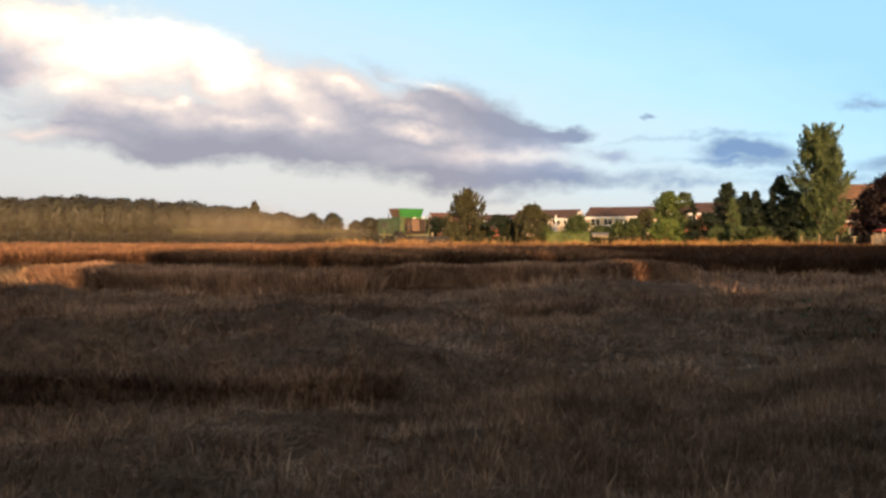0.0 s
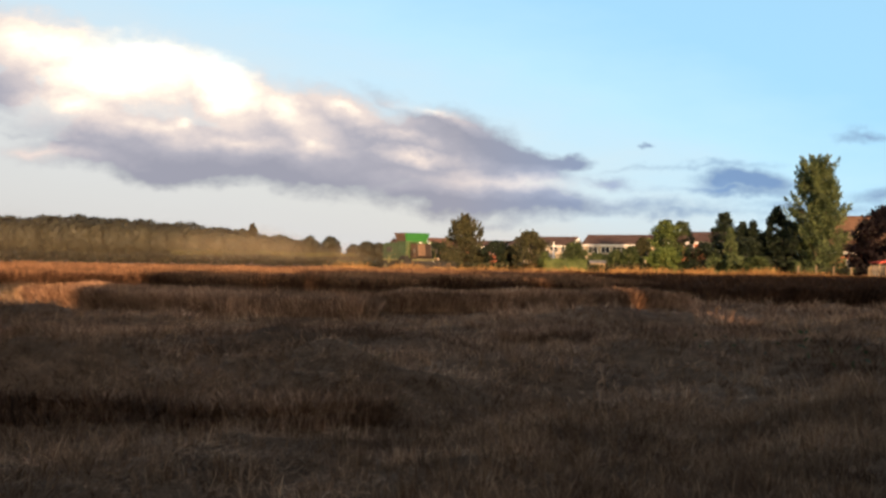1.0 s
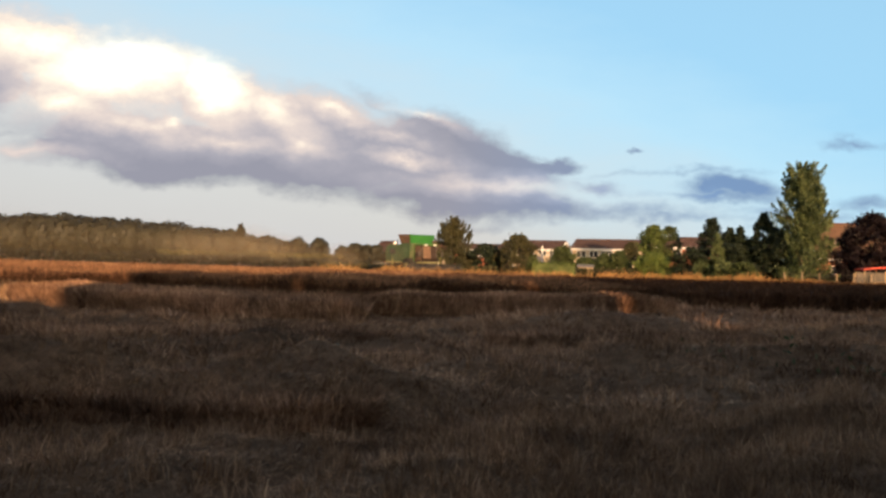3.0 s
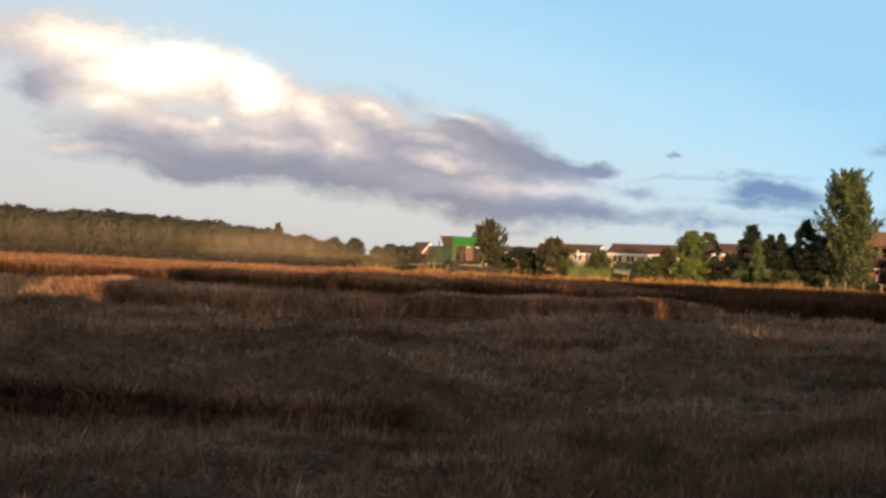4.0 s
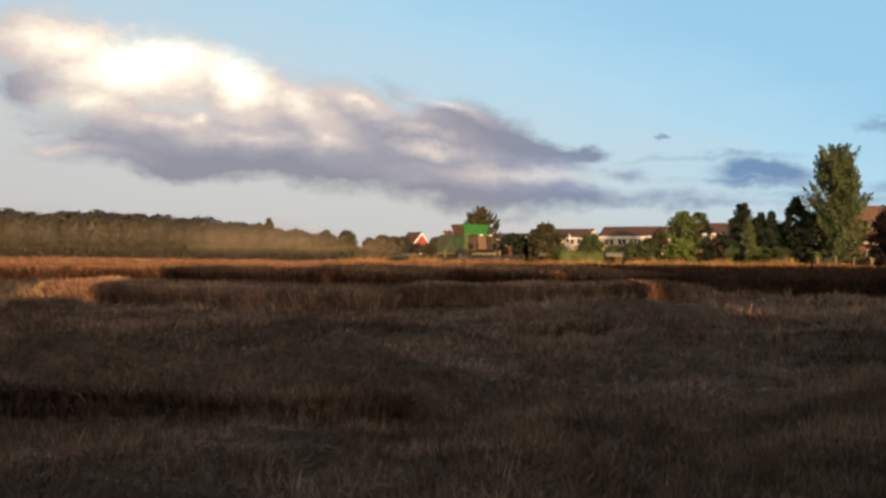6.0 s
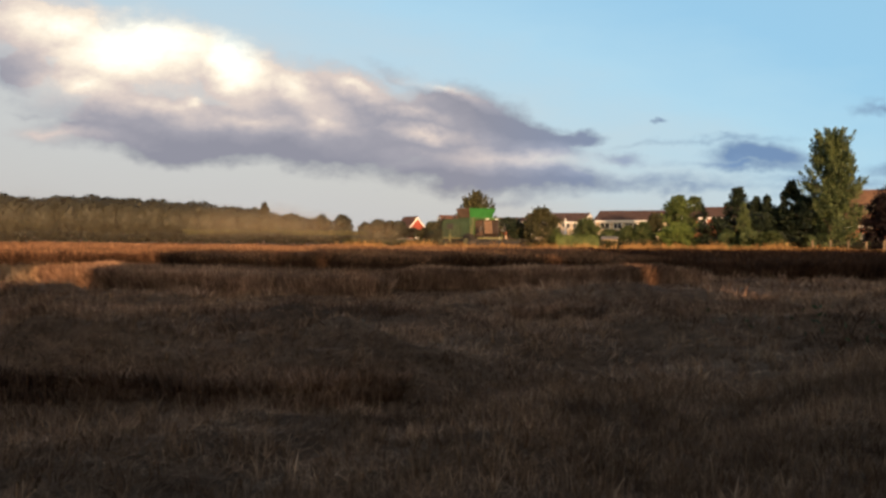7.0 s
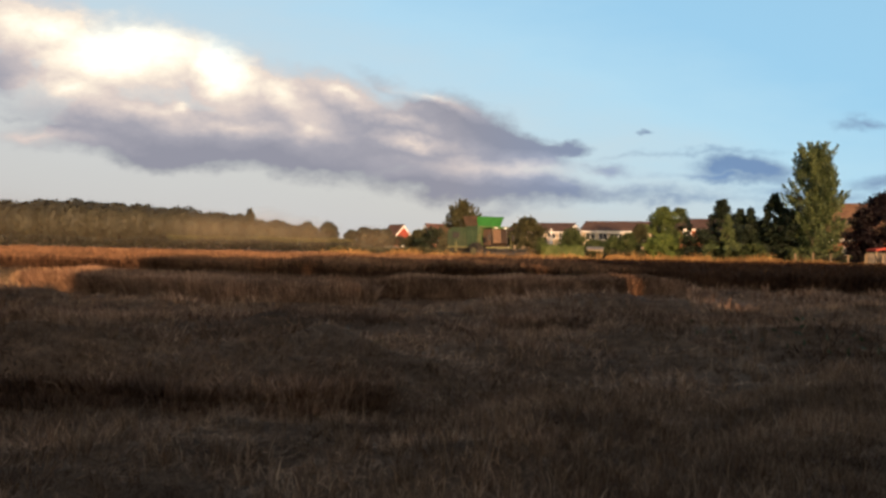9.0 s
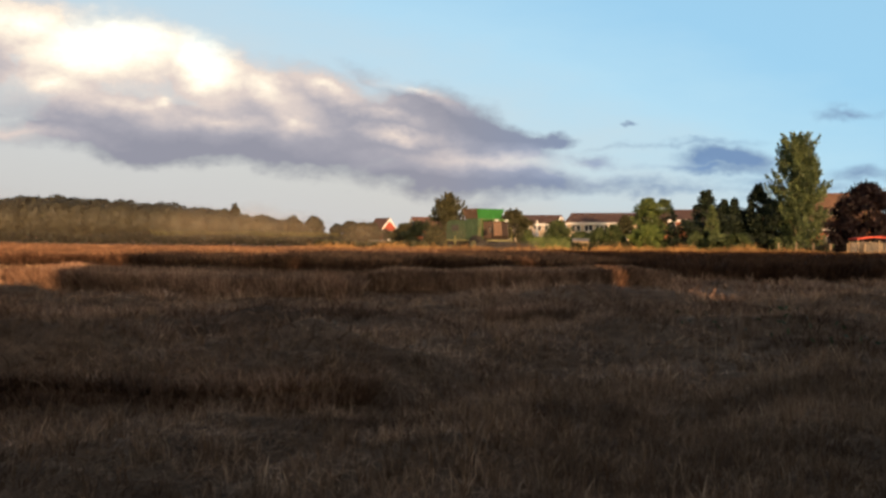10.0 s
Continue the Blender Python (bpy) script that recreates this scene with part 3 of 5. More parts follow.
def tufts():
    """Domed clumps of bent stems all over the field, longer tussocks, pale cut straw coloured lighter for the sun
    patch, and a few green weeds.
    """
    rng = np.random.default_rng(15)
    x, y, h, away, lean = [], [], [], [], []
    for count, d0, d1, wide, tall, each in ((260, 3.6, 8.5, 0.22, 0.13, 110), (420, 8.5, 17, 0.38, 0.22, 90), (260, 17, 31, 0.65, 0.34, 80)):
        cx, cy = in_view(count, d0, d1, rng)
        ok = rng.uniform(0, 1, count) < 0.6 + 0.5 * wave(cx, cy, 0.5, 33)
        for a, b in zip(cx[ok], cy[ok]):
            n, r = int(each * rng.uniform(0.6, 1.5)), wide * rng.uniform(0.6, 1.7)
            px, py = rng.normal(0, r, n), rng.normal(0, r * 0.6, n)
            d = np.hypot(px / r, py / (r * 0.6))
            x.append(a + px), y.append(b + py)
            h.append(tall * rng.uniform(0.7, 1.4) * np.exp(-d * d * 0.18) * rng.uniform(0.6, 1.2, n))
            away.append(np.arctan2(py, px)), lean.append(np.minimum(0.25 + 0.45 * d, 1.4))
    x, y, h, away, lean = (np.concatenate(q) for q in (x, y, h, away, lean))
    reach = np.hypot(x, y)
    v, f = blades(x, y, ground_z(x, y) - 0.03, h, 0.0009 * reach * rng.uniform(0.7, 1.8, len(x)), lean, rng, away, 0.7)
    stuff("tussocks", v, f, M_TUFT, "bent brown tussocks left standing among the straw", "dry stems")
    # Pale stubble in the sun patch only; its light colour adds to the sunlight.
    n = 9000
    x, y = rng.uniform(-19, -10.6, n), 25.6 + rng.normal(0, 1.1, n)
    y += 0.12 * (x + 14) * (x + 14) * 0.3
    v, f = blades(x, y, np.zeros(n), 0.52 * rng.uniform(0.5, 1.25, n), 0.022 * rng.uniform(0.6, 1.5, n), 0.35, rng)
    stuff("cut_straw", v, f, M_SUNSTRAW, "pale cut stems, coloured lighter to brighten the sun patch", "dry stems")
    P = []
    for a, b, r, n in ((-2.5, 11.0, 0.5, 80), (-1.6, 10.6, 0.3, 40), (6.0, 13.0, 0.9, 36), (7.6, 12.0, 0.8, 30)):
        q = np.stack([rng.normal(a, r, n), rng.normal(b, r * 0.5, n)], 1)
        P.append(np.column_stack([q, ground_z(q[:, 0], q[:, 1]) + rng.uniform(0.02, 0.22, n)]))
    P = np.concatenate(P)
    v, f = leaf_cards(P, np.tile([0, 0, 1.0], (len(P), 1)), 0.06, rng, 2.0)
    stuff("weeds", v, f, M_WEED, "small green weeds between the dry stems", "weeds")


tufts()

# Standing crop: front edge (x, y) from left to right, depth, height.
CROP_FAR = ([(-70, 44), (-36, 37), (-24, 35), (-15, 34), (-6, 33.5), (4, 33), (9, 32), (10.2, 32)], 30.0, 0.92)
CROP_RIGHT = ([(8.6, 32.4), (9.6, 31.2), (11, 30.4), (17, 29.5), (24, 29.5), (62, 32)], 31.0, 0.92)
CROP_MID_A = ([(-12.7, 23.6), (-11.9, 22.4), (-10, 21.3), (-6.5, 20), (-3.5, 19.6), (-1.6, 20.3)], 4.5, 0.72)
CROP_MID_B = ([(-2.2, 23.2), (0.5, 24), (4, 24.5), (7.0, 25), (8.6, 26.2)], 3.0, 0.70)


def crop_band(name, line, depth, height, stems, tops, seed, label, body, stem, heads, top, stem_width=0.020, fill=1.0, head=(0.10, 0.24)):
    """A dense body of crop with a ragged top, and single stems along its edges and over its top."""
    rng = np.random.default_rng(seed)
    line = np.array(line, float)
    step = np.r_[0, np.cumsum(np.hypot(*np.diff(line, axis=0).T))]
    s = np.arange(0, step[-1], 0.22)
    fx, fy = np.interp(s, step, line[:, 0]), np.interp(s, step, line[:, 1])
    fy = fy + 0.26 * wave(s, s * 0.3, 1.4, seed) + 0.3 * wave(s, s * 0.1, 0.3, seed + 1)
    rows = np.concatenate([[0.0, 0.02, 0.1, 0.3, 0.6], np.arange(1.0, depth, 0.7), [depth, depth]])
    V = []
    ends = np.minimum(smooth(-0.1, 1.2, s), smooth(step[-1] + 0.1, step[-1] - 1.2, s))
    for k, r in enumerate(rows):
        x, y = fx, fy + r
        h = height * (0.86 + 0.14 * wave(x, y, 0.9, seed + 2) + 0.05 * wave(x, y, 3.5, seed + 3)) * (0.35 + 0.65 * ends)
        z = fill * h * {0: 0.0, 1: 0.62, 2: 0.85, 3: 0.95}.get(k, 1.0) if 0 < k < len(rows) - 1 else h * 0 - 0.35
        V.append(np.stack([x, y, z], 1))
    V = np.stack(V)
    ny, nx = V.shape[:2]
    i = (np.arange(ny - 1)[:, None] * nx + np.arange(nx - 1)[None]).ravel()
    root = thing(name, (0, 0, 0), 0, label, "crop", "", "stuff")
    F = np.stack([i, i + 1, i + nx + 1, i + nx], 1)
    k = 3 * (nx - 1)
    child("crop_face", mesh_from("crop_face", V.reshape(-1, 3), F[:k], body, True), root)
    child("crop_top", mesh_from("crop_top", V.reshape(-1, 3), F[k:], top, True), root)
    q = rng.uniform(0, step[-1], stems)
    r = np.abs(rng.normal(0, 0.35, stems)) - 0.12
    x, y = np.interp(q, s, fx), np.interp(q, s, fy) + r
    hh = height * (0.9 + 0.14 * wave(x, y, 0.9, seed + 2)) * rng.uniform(0.6, 1.12, stems)
    v, f = blades(x, y, np.zeros(stems), hh, np.full(stems, stem_width) * rng.uniform(0.7, 2.2, stems), 0.12, rng)
    child("edge_stems", mesh_from("edge_stems", v, f, stem), root)
    q, r = rng.uniform(0, step[-1], tops), depth * rng.uniform(0, 1, tops) ** 1.6
    x, y = np.interp(q, s, fx), np.interp(q, s, fy) + r
    hh = height * (0.86 + 0.14 * wave(x, y, 0.9, seed + 2)) * np.interp(q, s, 0.35 + 0.65 * ends)
    v, f = blades(x, y, hh * (fill - 0.2), rng.uniform(*head, tops) + hh * (1 - fill), np.full(tops, stem_width * 1.5) * rng.uniform(0.7, 2.0, tops), 0.45, rng)
    child("crop_heads", mesh_from("crop_heads", v, f, heads), root)
    return root


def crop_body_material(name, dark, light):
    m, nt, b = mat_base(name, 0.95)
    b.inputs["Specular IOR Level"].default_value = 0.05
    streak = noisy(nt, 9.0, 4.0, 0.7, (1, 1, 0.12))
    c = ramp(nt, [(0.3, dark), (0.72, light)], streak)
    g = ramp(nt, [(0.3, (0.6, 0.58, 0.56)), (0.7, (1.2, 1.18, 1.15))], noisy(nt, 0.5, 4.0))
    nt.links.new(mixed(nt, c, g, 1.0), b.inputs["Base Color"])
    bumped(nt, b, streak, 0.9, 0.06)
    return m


# The dark body colour also carries the shade on the standing crop's face.
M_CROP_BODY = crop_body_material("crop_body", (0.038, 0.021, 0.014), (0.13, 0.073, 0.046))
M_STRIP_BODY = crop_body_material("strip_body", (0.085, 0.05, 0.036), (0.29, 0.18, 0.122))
crop_band("standing_crop", *CROP_FAR, 22000, 88000, 31, "uncut ripe russet crop standing in a wide block, its top sunlit", M_CROP_BODY, M_SHADESTEM, M_CROP, M_CROP_BODY, 0.016, 0.70, (0.14, 0.24))
crop_band("standing_crop", *CROP_RIGHT, 16000, 46000, 35, "uncut dark brown crop standing in deep shade", M_CROP_BODY, M_SHADESTEM, M_SHADEHEADS, M_CROP_BODY, 0.020, 0.68)
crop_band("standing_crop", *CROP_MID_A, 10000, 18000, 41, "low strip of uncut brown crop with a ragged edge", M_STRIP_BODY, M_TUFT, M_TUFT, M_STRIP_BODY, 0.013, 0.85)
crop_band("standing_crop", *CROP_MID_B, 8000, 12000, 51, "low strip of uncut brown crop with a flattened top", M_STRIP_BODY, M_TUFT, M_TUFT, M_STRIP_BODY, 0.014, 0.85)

crop_band("standing_crop", [(-6.5, 8.2), (-4.6, 7.3), (-3.0, 7.0), (-1.6, 7.2), (-0.4, 7.9)], 2.3, 0.22, 9000, 16000, 57, "dark flattened patch of brown crop in the near field", M_STRIP_BODY, M_LODGED, M_LODGED, M_SOIL, 0.007)
crop_band("standing_crop", [(-8.2, 13.6), (-5.5, 12.6), (-2.6, 12.9), (-0.6, 14.0)], 1.3, 0.36, 4000, 4000, 58, "low flattened patch of brown crop among straw", M_STRIP_BODY, M_LODGED, M_TUFT, M_SOIL, 0.010)
crop_band("standing_crop", [(1.2, 14.8), (3.2, 14.0), (5.8, 14.4), (7.2, 15.4)], 1.2, 0.34, 4000, 4000, 59, "low leaning patch of brown crop among straw", M_STRIP_BODY, M_LODGED, M_TUFT, M_SOIL, 0.010)


def margin_grass():
    rng = np.random.default_rng(61)
    n = 26000
    x = rng.uniform(-10, 62, n)
    y = 63 + rng.normal(0, 2.0, n) + 0.06 * x + 4 * rng.uniform(0, 1, n)
    clump = 0.7 + 0.5 * wave(x, y, 0.8, 62)
    v, f = blades(x, y, np.zeros(n), ((1.0 - 0.35 * smooth(28, 40, x)) * clump * rng.uniform(0.6, 1.3, n)).clip(0.15, 1.4), np.full(n, 0.04) * rng.uniform(0.6, 1.5, n), 0.35, rng)
    stuff("margin_grass", v, f, M_MARGIN, "tall straw-coloured grass along the sunlit field margin", "grass")


margin_grass()


# ---- sky backdrop ----
def cloud_backdrop():
    V = []
    for a in np.linspace(-48, 48, 49):
        for z in np.linspace(-40, 1500, 12):
            V.append((2800 * math.sin(radians(a)), 2800 * math.cos(radians(a)), z))
    i = (np.arange(48)[:, None] * 12 + np.arange(11)[None]).ravel()
    ob = new("backdrop", mesh_from("backdrop", V, np.stack([i, i + 12, i + 13, i + 1], 1), M_CLOUD, True))
    ob.location = (0, 0, 1.7)
    tagged(ob, "evening sky with lilac-grey and cream-lit clouds", "clouds", "", "structure")


cloud_backdrop()


# ---- unseen hedges with trees, placed behind the camera to shade the near field ----
def shade_hedge(x0, x1, y0, height, seed, turn=0.0, at=None):
    rng = np.random.default_rng(seed)
    root = thing("shading_hedge", at or ((x0 + x1) / 2, y0, 0), turn, "unseen tall dense hedge with trees, placed to shade the field", "hedge")
    w = x1 - x0
    xs = np.arange(-w / 2, w / 2 + 0.01, 0.5)
    prof = [(-1.3, 0.0), (-1.5, 0.4), (-1.3, 0.75), (-0.5, 0.92), (0.5, 0.92), (1.3, 0.75), (1.5, 0.4), (1.3, 0.0)]
    V = np.array([[(x, py, pz * (height + 0.35 * wave(np.array(x + x0), np.array(0.0), 0.8, seed))) for py, pz in prof] for x in xs])
    nx, k = V.shape[:2]
    i = (np.arange(nx - 1)[:, None] * k + np.arange(k - 1)[None]).ravel()
    child("core", mesh_from("core", V.reshape(-1, 3), np.stack([i, i + k, i + k + 1, i + 1], 1), M_HEDGE), root)
    n = int(w * 150)
    c = np.stack([rng.uniform(-w / 2 + 0.15, w / 2 - 0.15, n), rng.normal(0, 1.0, n), height * (1 - np.abs(rng.normal(0, 0.1, n))) + rng.normal(0, 0.14, n)], 1)
    v, f = leaf_cards(c, np.tile([0, 0, 1.0], (n, 1)), 0.32, rng)
    child("leaves", mesh_from("leaves", v, f, M_HEDGE), root)
    return root


# Unseen hedges assumed from the field's shadow; heights and gaps set to fit it.
for x0, x1, y0, hgt, sd in ((0.0, 3.0, -18, 10.3, 71), (3.2, 5.15, -18, 10.3, 77), (5.35, 7.0, -18, 10.3, 78), (7.55, 17.0, -18, 11.2, 73), (17.65, 70, -18, 12.6, 74), (-60, -3.1, -18, 8.3, 72), (-14.0, 34.0, -14.5, 5.6, 75)):
    shade_hedge(x0, x1, y0, hgt, sd)
# Flank hedge, added out of view only to darken the near right.
shade_hedge(-8.0, 8.0, 0, 8.6, 76, 90, (7.6, -5.0, 0))


# ---- the wood and hedges beyond the field ----
def far_wood(name, rows, mat, leaf, per, seed, label, category="wood"):
    """Crowns side by side: x, y, height, width of each."""
    rng = np.random.default_rng(seed)
    root = thing(name, (0, 0, 0), 0, label, category, "", "stuff")
    P, N = [], []
    bm = bmesh.new()
    for x, y, h, w in rows:
        n = rng.normal(size=(per, 3))
        n[:, 2] = np.abs(n[:, 2]) * 1.1 - 0.45
        n /= np.linalg.norm(n, axis=1, keepdims=True)
        ph = rng.uniform(0, 6.28, 3)
        k = 0.97 + 0.07 * np.sin(n[:, 0] * 7 + ph[0]) * np.sin(n[:, 2] * 6 + ph[1]) + 0.05 * np.sin(n[:, 0] * 15 + ph[2])
        k = k * rng.uniform(0.93, 1.03, per)
        P.append(np.stack([x + n[:, 0] * w * 0.5 * k, y + n[:, 1] * w * 0.5 * k, h * (0.52 + 0.48 * np.sign(n[:, 2]) * np.abs(n[:, 2]) ** 0.8 * k)], 1))
        N.append(n)
        tube(bm, [(x, y, 0), (x + 0.2, y, h * 0.5), (x, y, h * 0.85)], [w * 0.035, w * 0.025, 0.03], 5)
    P, N = np.concatenate(P), np.concatenate(N)
    P[:, 2] = np.maximum(P[:, 2], 0.1)
    v, f = flat_leaves(P, N, leaf, rng)
    child("crowns", mesh_from("crowns", v, f, mat), root)
    part("trunks", bm, M_BARK, root)
    bm = bmesh.new()
    for x, y, h, w in rows:
        r = bmesh.ops.create_icosphere(bm, subdivisions=2, radius=1.0)
        for q in r["verts"]:
            k = 1 + 0.16 * math.sin(q.co.x * 5 + x) * math.sin(q.co.z * 6 + y)
            q.co = Vector((x + q.co.x * w * 0.46 * k, y + 1.5 + q.co.y * w * 0.4, h * 0.46 + q.co.z * h * 0.45 * k))
    part("inner_foliage", bm, mat, root)
    return root


def wood_rows():
    rng = np.random.default_rng(81)
    top = np.array([(-262.72, 17.23), (-196.15, 16.79), (-173.96, 16.79), (-160.65, 15.68), (-151.78, 16.34), (-140.68, 16.79), (-129.59, 15.46), (-116.27, 15.24), (-107.4, 13.68),
                    (-97.41, 14.35), (-92.31, 11.46), (-86.32, 12.57), (-76.33, 11.24), (-67.46, 9.02), (-61.91, 9.47), (-56.8, 7.25)])
    out = []
    for row, back in ((0, 0.0), (1, 9.0), (2, 20.0)):
        x = top[0, 0]
        while x < top[-1, 0]:
            w = rng.uniform(10, 19) * (1 if row else 0.8)
            h = np.interp(x, top[:, 0], top[:, 1]) * ((0.84, 0.95, 1.0)[row]) * rng.uniform(0.93, 1.06)
            out.append((x * (1 + back / 300), 300 + back + rng.uniform(-2, 2), h, w))
            x += w * 0.55
    return out


far_wood("wood", wood_rows(), M_WOODS, 1.05, 800, 82, "hazy olive-brown broadleaved wood along the far field edge")
tree("emergent_tree", (-74.88, 304), 13.62, 3.2, M_WOODS, COLUMN, "slim dark tree rising above the wood", clumps=50, per=30, leaf=0.6, clump=0.9, trunk=0.3, seed=83, bottom=3)

def round_tree(at, height, width, mat, seed, label):
    """A low round-headed tree whose leaf sprays lie in lobes."""
    rng = np.random.default_rng(seed)
    root = thing("field_tree", at, 0, label, "tree", "trees beyond the field")
    part("trunk", tube(bmesh.new(), [(0, 0, 0), (0.1, 0, height * 0.4), (0, 0, height * 0.8)], [0.22, 0.16, 0.04], 7), M_BARK, root)
    P, N = [], []
    for k in range(26):
        a, f = rng.uniform(0, 2 * math.pi), rng.uniform(0, 1)
        r = width * 0.44 * math.sin(math.pi * (0.3 + 0.62 * f)) * rng.uniform(0.4, 1.0)
        c = np.array([r * math.cos(a), r * math.sin(a), height * (0.14 + 0.76 * f)])
        n = rng.normal(size=(190, 3))
        n /= np.linalg.norm(n, axis=1, keepdims=True)
        P.append(c + n * np.array([width * 0.17, width * 0.17, height * 0.17]) * rng.uniform(0.75, 1.08, (190, 1)))
        N.append(n)
    P, N = np.concatenate(P), np.concatenate(N)
    P[:, 2] = np.maximum(P[:, 2], 0.1)
    v, f = flat_leaves(P, N, 0.36, rng)
    child("crown", mesh_from("crown", v, f, mat), root)


for x, y, h, w, s in ((-38.11, 225, 7.03, 8.0, 84), (-32.14, 224, 7.17, 7.0, 85), (-42.02, 230, 5.78, 6.5, 86), (-25.74, 226, 4.88, 6.4, 87), (-16.22, 170, 4.59, 5.6, 88), (-12.67, 168, 4.93, 6.4, 89)):
    round_tree((x, y), h, w, M_WOODS, s, "rounded olive-brown tree at the field's far side")


def hedge_line(name, x0, x1, y, h, mat, seed, label):
    rng = np.random.default_rng(seed)
    n = int((x1 - x0) * 110)
    x = rng.uniform(x0, x1, n)
    top = h * (0.8 + 0.22 * wave(x, x * 0.2, 0.35, seed))
    c = np.stack([x, y + rng.normal(0, 0.8, n), top * rng.uniform(0.02, 1, n) ** 0.6], 1)
    v, f = leaf_cards(c, np.tile([0, -0.5, 0.6], (n, 1)), 0.34, rng)
    return stuff(name, v, f, mat, label, "hedge")


hedge_line("far_hedge", -62, -12, 176, 2.6, M_BRIGHT_DULL, 91, "dull yellow-green hedge at the far end of the field")
hedge_line("scrub", -100, -9, 112, 1.9, M_WOODS, 93, "low dusty brown scrub along the far field")
hedge_line("garden_hedge", -14, 62, 100, 1.2, M_OLIVE, 92, "rough green hedge between the field and the gardens")

# ---- trees and shrubs before the houses ----
def plant(name, x, y, h, w, mat, shape, label, bottom, clumps, seed, trunk):
    tree(name, (x, y), h, w, mat, shape, label, {"shrub": "shrub", "wall_shade_shrub": "shrub", "conifer": "conifer"}.get(name, "tree"), bottom, int(clumps * (2.4 if shape is CONE else 1.6)), 58, 0.18, 0.36 if shape is CONE else 0.22 if shape is COLUMN else 0.42 if w < 4 else 0.58, trunk, seed)


plant("shrub", -0.63, 107, 3.44, 4.2, M_DARK, ROUND, "dark green shrub beside a ragged tree", 0.1, 60, 102, 0)
plant("shrub", 1.23, 104, 2.62, 3.0, M_OLIVE, ROUND, "low olive shrub under a ragged tree", 0.1, 50, 103, 0)
plant("shrub", 5.23, 104, 2.85, 3.2, M_OLIVE, ROUND, "low olive shrub under a ragged tree", 0.1, 50, 104, 0)
plant("shrub", 7.62, 102, 3.66, 4.8, M_DARK, ROUND, "dark green rounded shrub by the gardens", 0.1, 60, 105, 0)
plant("shrub", 9.26, 101, 3.04, 2.6, M_OLIVE, ROUND, "olive-green rounded shrub by the gardens", 0.1, 45, 106, 0)
plant("shrub", 11.45, 98, 4.96, 4.6, M_OLIVE, ROUND, "tall olive-green egg-shaped bush", 0.1, 90, 107, 0.1)
plant("shrub", 12.99, 97, 2.27, 2.4, M_GREEN, ROUND, "small green shrub beside a clipped hedge", 0.1, 40, 108, 0)
plant("shrub", 19.55, 112, 3.85, 4.0, M_GREEN, ROUND, "rounded green garden shrub before the terrace", 0.1, 70, 109, 0)
plant("shrub", 21.38, 104, 2.32, 3.6, M_GREEN, ROUND, "low spreading green shrub by a shed", 0.1, 50, 110, 0)
plant("shrub", 23.46, 102, 2.76, 3.0, M_GREEN, ROUND, "green garden shrub before cream houses", 0.1, 50, 111, 0)
plant("shrub", 25.1, 101, 3.27, 2.8, M_GREEN, ROUND, "green garden shrub before cream houses", 0.1, 50, 112, 0)
plant("shrub", 27.27, 103, 4.44, 2.6, M_OLIVE, EGG, "olive upright shrub before a bright tree", 0.1, 60, 113, 0)
plant("shrub", -7.99, 150, 2.59, 6.0, M_WOODS, ROUND, "low dusty shrub before a gabled house", 0.1, 60, 132, 0)
plant("shrub", -2.79, 118, 3.27, 4.0, M_OLIVE, ROUND, "dusty olive shrub beside dark bush", 0.1, 60, 133, 0)
plant("shrub", -3.73, 120, 2.41, 4.0, M_OLIVE, ROUND, "low dusty olive shrub near houses", 0.1, 50, 134, 0)
plant("tree", 31.2, 106, 7.11, 4.4, M_LIME, ROUND, "light green tree with a forked open crown", 0.8, 90, 114, 0.14)
plant("tree", 33.71, 107, 7.08, 3.2, M_GREEN, EGG, "light green tree with a forked open crown", 2.2, 50, 115, 0.12)
plant("shrub", 29.14, 99, 3.02, 4.6, M_BRIGHT, ROUND, "bright green spreading shrub at a tree's foot", 0.1, 70, 116, 0)
plant("shrub", 31.75, 98, 1.56, 2.6, M_GREEN, ROUND, "low green shrub at the field edge", 0.1, 50, 117, 0)
plant("shrub", 33.44, 96, 3.83, 5.2, M_DARK, ROUND, "broad dark green shrub before brick house", 0.1, 70, 118, 0)
plant("shrub", 33.93, 94, 2.4, 2.4, M_POPLAR, ROUND, "low green shrub at the field edge", 0.1, 40, 119, 0)
plant("conifer", 37.13, 100, 7.84, 3.6, M_DARK, EGG, "dark green blunt-topped conifer tree", 0.3, 90, 120, 0.14)
plant("conifer", 35.29, 93, 5.7, 1.35, M_POPLAR, COLUMN, "slim light green columnar conifer", 0.1, 70, 121, 0.08)
plant("shrub", 35.52, 92, 2.24, 2.4, M_POPLAR, ROUND, "low green shrub round a slim conifer", 0.1, 36, 122, 0)
plant("conifer", 38.31, 97, 6.51, 3.6, M_DARK, CONE, "dark conifer in a dense row", 0.1, 80, 123, 0.12)
plant("conifer", 39.27, 96, 6.6, 3.4, M_DARK, CONE, "dark conifer in a dense row", 0.1, 80, 124, 0.12)
plant("conifer", 40.76, 96, 5.25, 4.6, M_DARK, ROUND, "dark rounded conifer in a dense row", 0.1, 70, 125, 0.1)
plant("conifer", 41.44, 94, 8.37, 6.6, M_DARK, CONE, "tall dark conifer with a narrow tip", 0.1, 110, 126, 0.16)
plant("shrub", 42.33, 92, 6.12, 5.4, M_DARK, EGG, "tall dark shrub beside a poplar", 0.1, 80, 127, 0.1)
plant("shrub", 37.76, 91, 2.04, 3.4, M_GREEN, ROUND, "low dull green shrub under conifers", 0.1, 45, 128, 0)
